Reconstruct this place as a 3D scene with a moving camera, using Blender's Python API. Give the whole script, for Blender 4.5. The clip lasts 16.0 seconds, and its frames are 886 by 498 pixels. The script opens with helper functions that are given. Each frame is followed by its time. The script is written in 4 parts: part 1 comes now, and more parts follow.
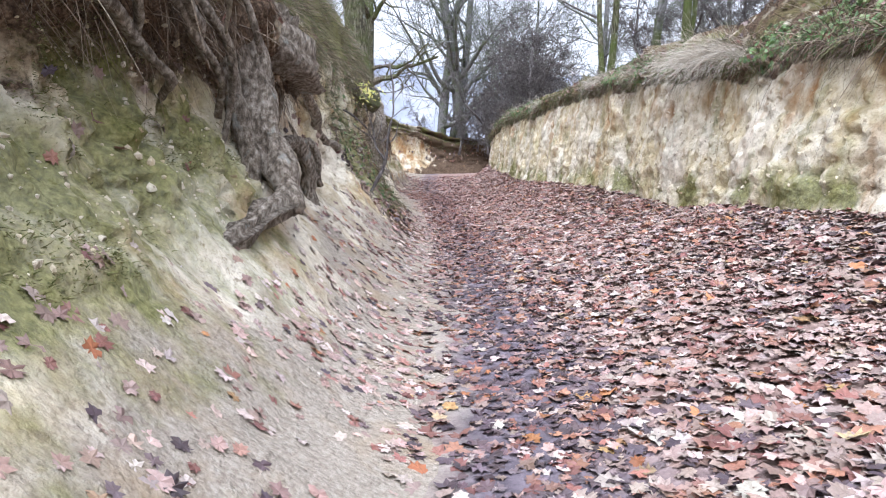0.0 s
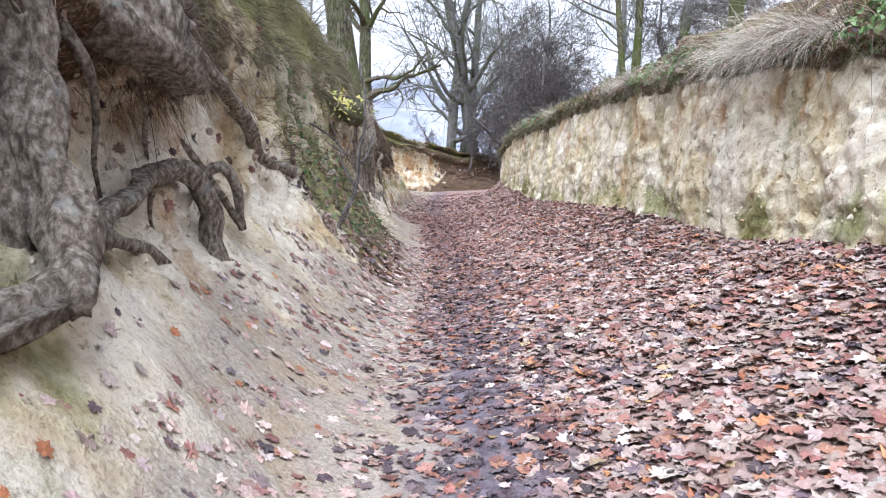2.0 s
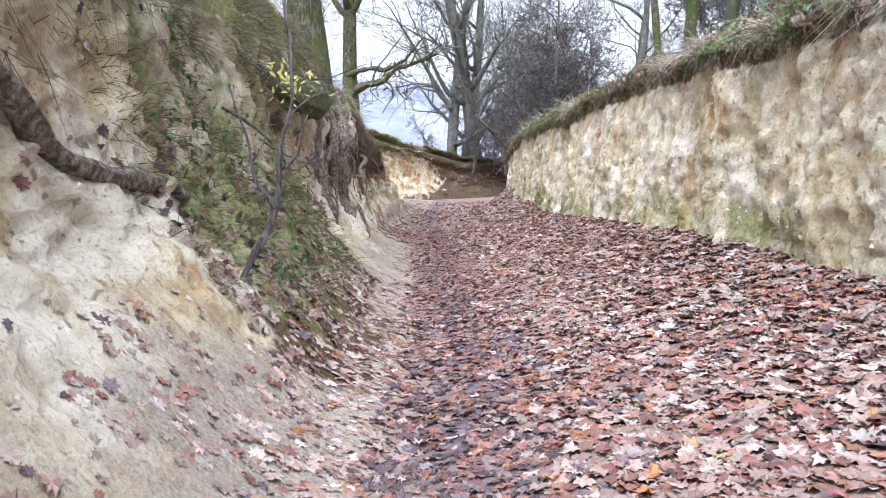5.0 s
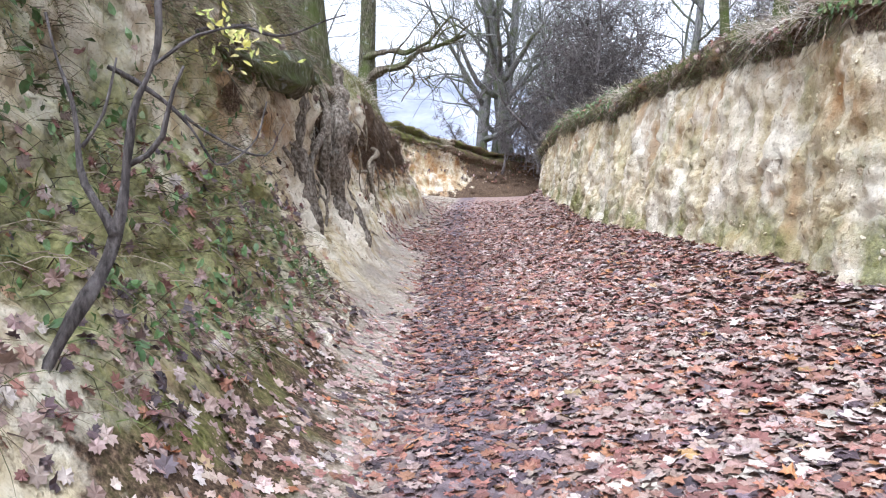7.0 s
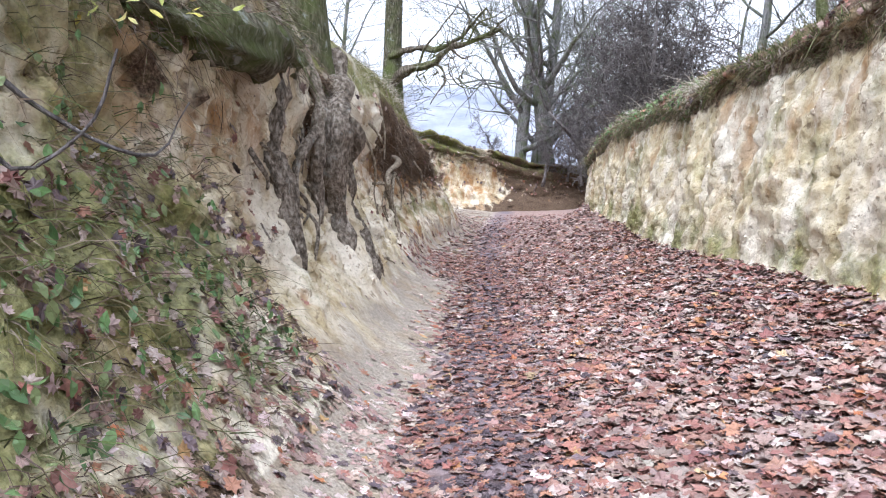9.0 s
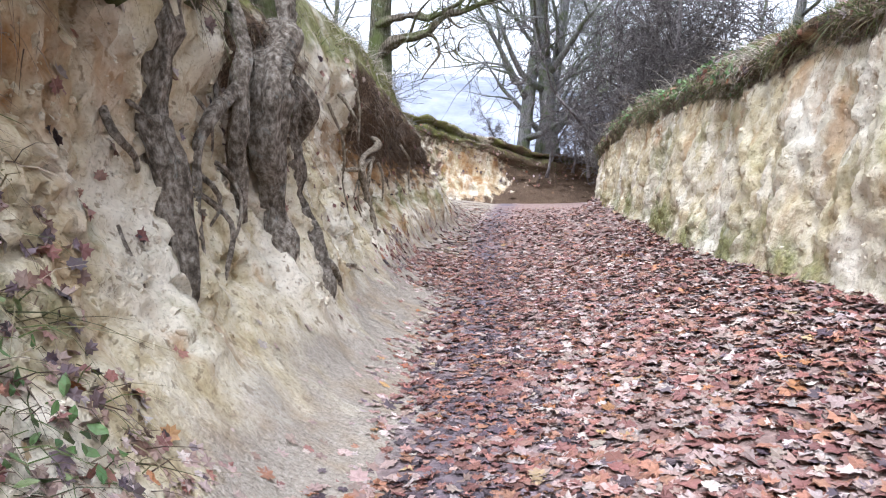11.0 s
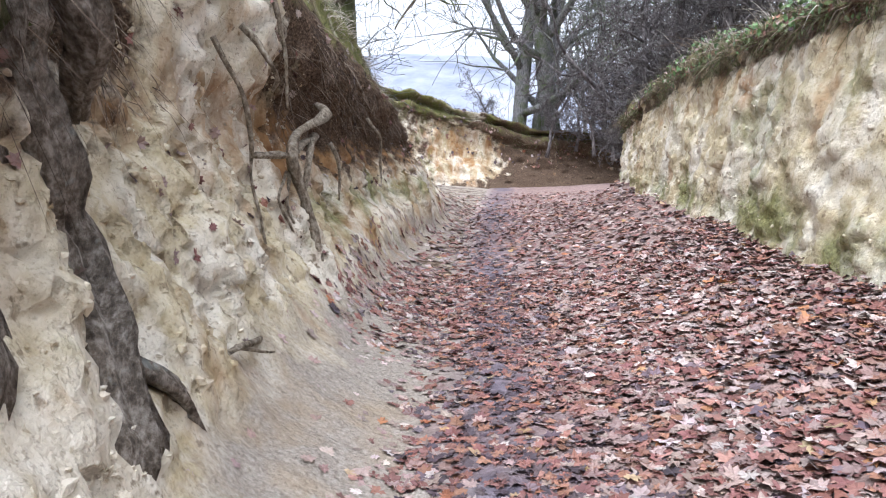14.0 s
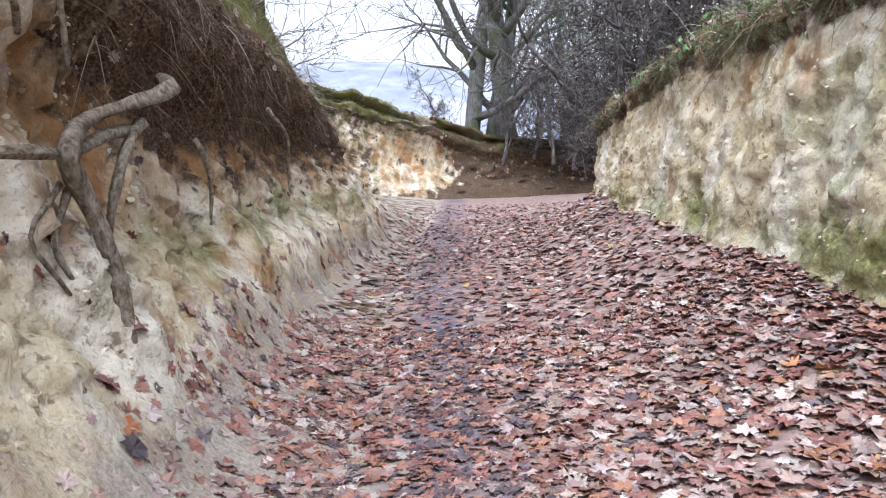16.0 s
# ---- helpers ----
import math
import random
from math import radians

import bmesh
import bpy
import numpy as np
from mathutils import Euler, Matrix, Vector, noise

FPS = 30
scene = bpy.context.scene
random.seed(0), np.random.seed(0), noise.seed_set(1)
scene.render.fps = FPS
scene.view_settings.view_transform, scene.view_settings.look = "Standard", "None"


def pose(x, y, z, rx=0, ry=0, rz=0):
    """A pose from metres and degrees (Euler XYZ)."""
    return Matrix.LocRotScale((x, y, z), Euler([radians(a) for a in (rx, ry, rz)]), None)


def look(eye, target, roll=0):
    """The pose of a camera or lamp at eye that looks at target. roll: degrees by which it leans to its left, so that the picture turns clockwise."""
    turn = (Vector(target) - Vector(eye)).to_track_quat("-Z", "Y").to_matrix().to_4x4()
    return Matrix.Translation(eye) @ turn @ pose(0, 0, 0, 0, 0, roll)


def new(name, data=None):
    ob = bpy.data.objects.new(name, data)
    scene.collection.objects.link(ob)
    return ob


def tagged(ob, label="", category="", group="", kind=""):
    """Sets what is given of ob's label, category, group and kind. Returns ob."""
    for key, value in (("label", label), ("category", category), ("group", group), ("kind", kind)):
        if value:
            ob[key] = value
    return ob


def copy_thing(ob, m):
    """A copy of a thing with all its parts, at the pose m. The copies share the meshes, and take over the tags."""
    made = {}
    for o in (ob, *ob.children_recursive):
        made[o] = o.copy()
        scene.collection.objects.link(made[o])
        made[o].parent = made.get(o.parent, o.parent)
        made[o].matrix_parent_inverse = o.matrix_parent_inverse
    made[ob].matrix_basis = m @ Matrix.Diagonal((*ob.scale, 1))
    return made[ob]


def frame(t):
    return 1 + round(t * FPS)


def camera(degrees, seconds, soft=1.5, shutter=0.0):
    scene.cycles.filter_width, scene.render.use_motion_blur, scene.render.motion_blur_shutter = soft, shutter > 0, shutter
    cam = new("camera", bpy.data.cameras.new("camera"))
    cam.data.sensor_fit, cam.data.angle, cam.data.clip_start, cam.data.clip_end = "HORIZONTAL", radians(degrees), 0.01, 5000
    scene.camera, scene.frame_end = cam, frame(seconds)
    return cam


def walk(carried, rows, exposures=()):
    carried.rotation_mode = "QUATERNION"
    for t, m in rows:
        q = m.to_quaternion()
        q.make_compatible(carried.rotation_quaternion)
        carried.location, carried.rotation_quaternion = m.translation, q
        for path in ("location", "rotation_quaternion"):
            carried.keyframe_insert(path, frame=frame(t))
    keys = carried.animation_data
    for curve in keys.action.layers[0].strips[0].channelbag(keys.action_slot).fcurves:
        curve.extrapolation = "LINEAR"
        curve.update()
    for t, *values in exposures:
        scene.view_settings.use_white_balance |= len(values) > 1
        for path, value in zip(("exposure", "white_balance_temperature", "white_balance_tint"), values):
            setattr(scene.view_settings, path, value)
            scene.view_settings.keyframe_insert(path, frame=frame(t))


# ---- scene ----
cam = camera(61.7, 16.0, soft=1.1)
METRES, EYE, TILT, LEAN, TURN = 22.0, 1.48, -7.0, 0.0, 0.0
SKY, SUN = 0.14, 1.0
ROWS = [
    (0.0, 0.0, 0.0, 0.0, -0.0, 0.0, 0.0),
    (0.5, 0.0022, 0.0316, 0.0041, 0.49, 0.15, -2.98),
    (1.0, 0.0078, 0.0633, 0.0103, 0.02, 1.96, 0.5),
    (1.5, 0.0116, 0.0963, 0.0156, 1.33, 2.43, -1.26),
    (2.0, 0.0176, 0.127, 0.0201, 1.37, 1.16, 1.21),
    (2.5, 0.0217, 0.156, 0.0248, 4.41, 0.16, -0.09),
    (3.0, 0.0219, 0.1868, 0.0286, 2.84, 0.25, -0.52),
    (3.5, 0.0214, 0.2191, 0.0327, 4.95, 0.79, 0.48),
    (4.0, 0.0206, 0.2514, 0.0361, 2.13, 2.33, -1.49),
    (4.5, 0.0206, 0.2821, 0.0404, 1.16, 1.86, 1.24),
    (7.0, 0.0278, 0.433, 0.0626, 3.86, 1.24, -0.27),
    (7.5, 0.0278, 0.4616, 0.0659, 3.67, 1.73, -1.49),
    (8.0, 0.0288, 0.4907, 0.069, 3.5, 0.9, 1.41),
    (8.5, 0.027, 0.5211, 0.0736, 6.33, 2.2, 0.08),
    (11.0, 0.022, 0.6604, 0.09, 6.79, 1.35, -1.68),
    (11.5, 0.0208, 0.6907, 0.0941, 4.87, -0.11, 0.96),
    (12.0, 0.0155, 0.7228, 0.0998, 6.51, 1.56, -0.45),
    (12.5, 0.0082, 0.7537, 0.1038, 5.52, 0.3, 0.86),
    (13.0, 0.0023, 0.7856, 0.1075, 8.98, 0.81, -1.21),
    (13.5, -0.0005, 0.8185, 0.1112, 7.43, 0.32, -1.31),
    (14.0, 0.0007, 0.8519, 0.1152, 6.04, -0.05, -0.09),
    (14.5, 0.0012, 0.8859, 0.1198, 3.57, 1.6, -2.01),
    (15.0, 0.0003, 0.9207, 0.1234, 2.63, 2.18, -0.29),
    (15.5, -0.0023, 0.9546, 0.1271, 2.73, 2.22, -2.12),
    (16.0, -0.0028, 0.9867, 0.1301, 2.37, 0.62, 0.1),
]
walk(cam, [(t, pose(0, 0, EYE, TILT, LEAN, TURN) @ pose(METRES * x, METRES * y, METRES * z, 90 + pitch, roll, yaw)) for t, x, y, z, yaw, pitch, roll in ROWS], exposures=[(0.0, 1.52, 5600, 13), (9.0, 1.62, 5600, 13), (16.0, 1.52, 5600, 13)])

# ---- world and light: a bright overcast winter day ----
world = bpy.data.worlds.new("overcast_sky")
scene.world = world
world.use_nodes = True
wn, wl = world.node_tree.nodes, world.node_tree.links
wn.clear()
sky = wn.new("ShaderNodeTexSky")
sky.sky_type, sky.sun_disc = "NISHITA", False
sky.sun_elevation, sky.sun_rotation = radians(63), radians(-159)
sky.air_density, sky.dust_density, sky.ozone_density = 1.0, 4.0, 1.0
hsv = wn.new("ShaderNodeHueSaturation")
hsv.inputs["Saturation"].default_value = 0.10
wback = wn.new("ShaderNodeBackground")
wback.inputs["Strength"].default_value = SKY
wout = wn.new("ShaderNodeOutputWorld")
wl.new(sky.outputs[0], hsv.inputs["Color"])
wl.new(hsv.outputs[0], wback.inputs["Color"])
wl.new(wback.outputs[0], wout.inputs["Surface"])

sun = new("sun", bpy.data.lights.new("sun", "SUN"))
sun.data.energy, sun.data.angle, sun.data.color = SUN, radians(60), (1.0, 0.985, 0.96)
sun.matrix_world = look((0, 0, 60), (1.5, 4, 51.5))


# ---- materials ----
class Mat:
    """A small helper to write node materials in few lines."""

    def __init__(self, name, rough=0.9, spec=0.2):
        self.m = bpy.data.materials.new(name)
        self.m.use_nodes = True
        self.n, self.l = self.m.node_tree.nodes, self.m.node_tree.links
        self.b = self.n["Principled BSDF"]
        self.b.inputs["Roughness"].default_value = rough
        self.b.inputs["Specular IOR Level"].default_value = spec
        self.co = self.n.new("ShaderNodeTexCoord").outputs["Object"]

    def noise(self, scale, detail=4, stretch=(1, 1, 1), rough=0.6, shift=0.0):
        mp = self.n.new("ShaderNodeMapping")
        mp.inputs["Scale"].default_value = stretch
        mp.inputs["Location"].default_value = (shift, shift * 0.7, shift * 1.3)
        self.l.new(self.co, mp.inputs["Vector"])
        t = self.n.new("ShaderNodeTexNoise")
        t.inputs["Scale"].default_value, t.inputs["Detail"].default_value = scale, detail
        t.inputs["Roughness"].default_value = rough
        self.l.new(mp.outputs[0], t.inputs["Vector"])
        return t.outputs["Fac"]

    def attr(self, name, out="Fac"):
        a = self.n.new("ShaderNodeAttribute")
        a.attribute_name = name
        return a.outputs[out]

    def ramp(self, fac, *stops):
        r = self.n.new("ShaderNodeValToRGB")
        e = r.color_ramp.elements
        while len(e) < len(stops):
            e.new(0.5)
        for el, (p, c) in zip(e, stops):
            el.position = p
            el.color = (*c, 1) if isinstance(c, tuple) else (c, c, c, 1)
        self.l.new(fac, r.inputs[0])
        return r.outputs[0]

    def math(self, op, a, b):
        q = self.n.new("ShaderNodeMath")
        q.operation = op
        for i, v in enumerate((a, b)):
            if isinstance(v, (int, float)):
                q.inputs[i].default_value = v
            else:
                self.l.new(v, q.inputs[i])
        return q.outputs[0]

    def mix(self, fac, a, b, blend="MIX"):
        q = self.n.new("ShaderNodeMix")
        q.data_type, q.blend_type = "RGBA", blend
        for sock, v in ((q.inputs[0], fac), (q.inputs[6], a), (q.inputs[7], b)):
            if isinstance(v, tuple):
                sock.default_value = (*v, 1)
            elif isinstance(v, (int, float)):
                sock.default_value = v
            else:
                self.l.new(v, sock)
        return q.outputs[2]

    def mask(self, attr, noise_out, soft=0.25):
        """The painted share of a covering, broken up by a noise into patches with edges of their own."""
        v = self.math("ADD", self.attr(attr), self.math("MULTIPLY", self.math("SUBTRACT", noise_out, 0.5), 2.2))
        return self.ramp(v, (0.5 - soft / 2, 0.0), (0.5 + soft / 2, 1.0))

    def done(self, colour, bump=(), relief=0.02):
        self.l.new(colour, self.b.inputs["Base Color"])
        normal = None
        for height, strength, dist in bump:
            bp = self.n.new("ShaderNodeBump")
            bp.inputs["Strength"].default_value, bp.inputs["Distance"].default_value = strength, dist
            self.l.new(height, bp.inputs["Height"])
            if normal is not None:
                self.l.new(normal, bp.inputs["Normal"])
            normal = bp.outputs[0]
        if normal is not None:
            self.l.new(normal, self.b.inputs["Normal"])
        return self.m


def earth_material():
    """Loess: pale sand, ochre bands, moss, dark humus, each where the painted share allows it."""
    k = Mat("loess", 0.95, 0.1)
    big, mid, fine = k.noise(0.9, 5), k.noise(5, 6, shift=3), k.noise(38, 5, shift=7)
    streak = k.noise(1.6, 6, (1.0, 1.0, 0.6), shift=11)
    sand = k.ramp(mid, (0.30, (0.36, 0.28, 0.155)), (0.44, (0.51, 0.425, 0.265)), (0.58, (0.62, 0.54, 0.375)), (0.74, (0.70, 0.64, 0.50)))
    sand = k.mix(k.ramp(k.noise(0.8, 6, (1, 1, 0.55), shift=61), (0.46, 0.0), (0.60, 0.8)), sand, k.ramp(mid, (0.3, (0.55, 0.49, 0.385)), (0.6, (0.75, 0.70, 0.59))))
    sand = k.mix(k.ramp(streak, (0.52, 0.0), (0.62, 0.8)), sand, (0.76, 0.70, 0.585))
    sand = k.mix(k.ramp(k.noise(1.5, 4, (1, 1, 0.35), shift=71), (0.56, 0.0), (0.68, 0.75)), sand, (0.36, 0.23, 0.12))
    sand = k.mix(k.ramp(k.noise(1.0, 5, (1, 1, 0.22), shift=101), (0.52, 0.0), (0.62, 0.6)), sand, k.ramp(mid, (0.3, (0.62, 0.55, 0.44)), (0.6, (0.80, 0.73, 0.61))))
    sand = k.mix(k.ramp(k.noise(11, 4, (1, 1, 0.7), shift=81), (0.33, 0.75), (0.40, 0.0)), sand, (0.20, 0.145, 0.09))
    sand = k.mix(k.ramp(k.noise(2.1, 5, (1, 1, 0.5), shift=23), (0.6, 0.0), (0.72, 0.7)), sand, (0.40, 0.235, 0.10))
    sand = k.mix(k.ramp(fine, (0.34, 0.4), (0.46, 0.0)), sand, (0.22, 0.165, 0.105))
    dust = k.ramp(fine, (0.3, (0.24, 0.20, 0.16)), (0.52, (0.35, 0.305, 0.25)), (0.75, (0.45, 0.405, 0.345)))
    dust = k.mix(k.ramp(k.noise(1.7, 5, shift=29), (0.5, 0.0), (0.7, 0.6)), dust, (0.34, 0.25, 0.15))
    colour = k.mix(k.mask("dust", big, 0.5), sand, dust)
    ochre = k.ramp(mid, (0.3, (0.20, 0.10, 0.045)), (0.7, (0.42, 0.25, 0.11)))
    colour = k.mix(k.mask("ochre", k.noise(2.4, 5, (1, 1, 0.35), shift=31), 0.5), colour, ochre)
    humus = k.ramp(fine, (0.3, (0.022, 0.016, 0.011)), (0.5, (0.09, 0.06, 0.04)), (0.75, (0.27, 0.19, 0.125)))
    colour = k.mix(k.mask("soil", k.noise(3.3, 7, shift=41), 0.35), colour, humus)
    moss = k.ramp(k.noise(24, 6, shift=5), (0.3, (0.06, 0.068, 0.018)), (0.5, (0.16, 0.165, 0.05)), (0.72, (0.31, 0.30, 0.12)))
    mm = k.mask("moss", k.noise(1.7, 7, (1, 1, 0.6), 0.6, shift=53), 0.45)
    colour = k.mix(k.math("MULTIPLY", mm, 0.85), colour, moss)
    return k.done(colour, ((k.noise(6, 8, shift=91), 0.8, 0.07), (k.noise(18, 6, (1, 1, 0.8), shift=81), 0.7, 0.03), (fine, 0.45, 0.008)))


def bark_material(name, dark, pale, green=0.0, lichen=0.0, grain=0.28):
    k = Mat(name, 0.92, 0.15)
    v = k.noise(22, 8, (1, 1, grain), 0.68)
    f = k.noise(60, 4, (1, 1, 0.4), shift=4)
    c = k.ramp(v, (0.36, tuple(0.45 * a for a in dark)), (0.47, dark), (0.66, pale))
    if green:
        c = k.mix(k.ramp(k.noise(1.6, 6, shift=9), (0.5 - green * 0.3, 0.0), (0.72 - green * 0.2, 0.85)), c, (0.09, 0.115, 0.03))
    if lichen:
        c = k.mix(k.ramp(k.noise(7, 5, shift=19), (0.6, 0.0), (0.68, lichen)), c, (0.34, 0.36, 0.33))
    return k.done(c, ((v, 1.0, 0.06), (f, 0.7, 0.01)))


def leaf_material(name, rough=0.55):
    k = Mat(name, rough, 0.35)
    c = k.mix(k.ramp(k.noise(45, 4), (0.35, 0.55), (0.62, 0.0)), k.attr("tint", "Color"), (0.07, 0.035, 0.02), "MIX")
    c = k.mix(0.55, k.attr("tint", "Color"), c)
    return k.done(c, ((k.noise(120, 3), 0.4, 0.004),))


def floor_material():
    """Trodden humus and broken leaf, with bare sandy soil at the foot of the bank."""
    k = Mat("trodden_soil", 0.75, 0.3)
    big, mid, fine = k.noise(1.1, 5), k.noise(9, 6, shift=3), k.noise(60, 5, shift=7)
    mud = k.ramp(mid, (0.3, (0.12, 0.08, 0.07)), (0.5, (0.25, 0.17, 0.145)), (0.7, (0.40, 0.30, 0.26)))
    mud = k.mix(k.ramp(fine, (0.5, 0.0), (0.66, 0.6)), mud, (0.30, 0.205, 0.17))
    mud = k.mix(k.mask("wet", big, 0.8), mud, k.ramp(mid, (0.3, (0.06, 0.05, 0.062)), (0.7, (0.20, 0.165, 0.19))))
    sand = k.ramp(fine, (0.3, (0.24, 0.20, 0.16)), (0.52, (0.35, 0.305, 0.25)), (0.75, (0.45, 0.405, 0.345)))
    c = k.mix(k.mask("dust", big, 0.6), mud, sand)
    c = k.mix(k.math("MULTIPLY", k.mask("moss", mid, 0.5), 0.9), c, (0.10, 0.11, 0.035))
    return k.done(c, ((mid, 0.7, 0.03), (fine, 0.7, 0.01)))


EARTH, FLOOR = earth_material(), floor_material()
BARK = bark_material("grey_bark", (0.10, 0.08, 0.06), (0.27, 0.23, 0.18), 0.25, 0.5)
BARK_MOSS = bark_material("mossy_bark", (0.085, 0.075, 0.05), (0.24, 0.22, 0.16), 0.3, 0.6)
# grey bark of the distant trees, paled to paint in the haze
BARK_HAZED = bark_material("hazed_bark", (0.17, 0.165, 0.16), (0.30, 0.29, 0.28), 0.15)
ROOT = bark_material("root_bark", (0.19, 0.155, 0.12), (0.50, 0.44, 0.37), 0.0, 0.55, 0.7)
ROOT_PALE = bark_material("bleached_root", (0.26, 0.21, 0.15), (0.50, 0.44, 0.35), grain=0.7)
TWIG = bark_material("twig_bark", (0.12, 0.105, 0.10), (0.24, 0.215, 0.205))
LEAF = leaf_material("dead_leaf")
GREEN = leaf_material("green_leaf", 0.45)
BLADE = leaf_material("grass_blade", 0.7)


# ---- helpers for shapes ----
def lerp_table(table, y):
    """Rows of (y, numbers...) interpolated smoothly at y."""
    ys = [r[0] for r in table]
    i = max(0, min(len(ys) - 2, int(np.searchsorted(ys, y)) - 1))
    f = min(1.0, max(0.0, (y - ys[i]) / (ys[i + 1] - ys[i])))
    f = f * f * (3 - 2 * f) * 0.5 + f * 0.5
    a, b = np.array(table[i][1:], float), np.array(table[i + 1][1:], float)
    return a + (b - a) * f


def fbm(x, y, z, scale, octaves=4):
    return noise.fractal(Vector((x * scale, y * scale, z * scale)), 1.0, 2.0, octaves)


def ridge(x, y, z, scale):
    return 1.0 - abs(noise.noise(Vector((x * scale, y * scale, z * scale)))) * 2


def mesh_object(name, verts, faces, mats, smooth=True, attrs=None, tint=None):
    me = bpy.data.meshes.new(name)
    verts = np.asarray(verts, np.float32)
    me.from_pydata(verts.tolist() if len(verts) < 60000 else verts, [], faces)
    for m in mats:
        me.materials.append(m)
    if smooth:
        me.polygons.foreach_set("use_smooth", np.ones(len(me.polygons), bool))
    for key, vals in (attrs or {}).items():
        at = me.attributes.new(key, "FLOAT", "POINT")
        at.data.foreach_set("value", np.asarray(vals, np.float32))
    if tint is not None:
        at = me.attributes.new("tint", "FLOAT_COLOR", "POINT")
        at.data.foreach_set("color", np.asarray(tint, np.float32).ravel())
    me.update()
    return new(name, me)


def tube(verts, faces, pts, radii, sides=8, gnarl=0.0, seed=0.0):
    """Adds a tapering tube along smoothed points to verts and faces."""
    pts = [Vector(p) for p in pts]
    base = len(verts)
    side = None
    for i, (p, r) in enumerate(zip(pts, radii)):
        t = (pts[min(i + 1, len(pts) - 1)] - pts[max(i - 1, 0)])
        t = t.normalized() if t.length > 1e-6 else Vector((0, 0, 1))
        if side is None:
            side = t.orthogonal().normalized()
        side = (side - t * side.dot(t))
        side = side.normalized() if side.length > 1e-4 else t.orthogonal().normalized()
        up = t.cross(side)
        for k in range(sides):
            a = 2 * math.pi * k / sides
            rr = r
            if gnarl:
                rr = r * (1 + gnarl * noise.noise(Vector((math.cos(a) * 2.4 + seed, math.sin(a) * 2.4, i * 0.10))) + gnarl * 0.7 * noise.noise(p * 5) + gnarl * 0.5 * noise.noise(Vector((math.cos(a) * 5 + seed, math.sin(a) * 5, i * 0.04))))
            verts.append(p + (side * math.cos(a) + up * math.sin(a)) * rr)
    n = len(pts)
    for i in range(n - 1):
        for k in range(sides):
            a, b = base + i * sides + k, base + i * sides + (k + 1) % sides
            faces.append((a, b, b + sides, a + sides))
    if sides <= 3:
        return
    faces.append(tuple(base + (n - 1) * sides + k for k in range(sides)))
    faces.append(tuple(base + k for k in reversed(range(sides))))


def spline(pts, step=0.08):
    """Catmull-Rom through points."""
    p = [Vector(a) for a in pts]
    p = [p[0] * 2 - p[1], *p, p[-1] * 2 - p[-2]]
    out = []
    for i in range(1, len(p) - 2):
        n = max(2, int((p[i + 1] - p[i]).length / step))
        for j in range(n):
            t = j / n
            a, b, c, d = p[i - 1], p[i], p[i + 1], p[i + 2]
            out.append(0.5 * (2 * b + (c - a) * t + (2 * a - 5 * b + 4 * c - d) * t * t + (3 * b - a - 3 * c + d) * t ** 3))
    out.append(p[-2])
    return out


def root_mesh(verts, faces, pts, r0, r1, sides=9, gnarl=0.5, seed=0.0, wander=0.02):
    s = spline(pts)
    n = len(s)
    s = [p + Vector((noise.noise(p * 3 + Vector((seed, 0, 0))), noise.noise(p * 3 + Vector((0, seed, 5))), noise.noise(p * 3 + Vector((9, 0, seed))))) * wander for p in s]
    tube(verts, faces, s, [r0 + (r1 - r0) * (i / (n - 1)) ** 0.8 for i in range(n)], sides, gnarl, seed)


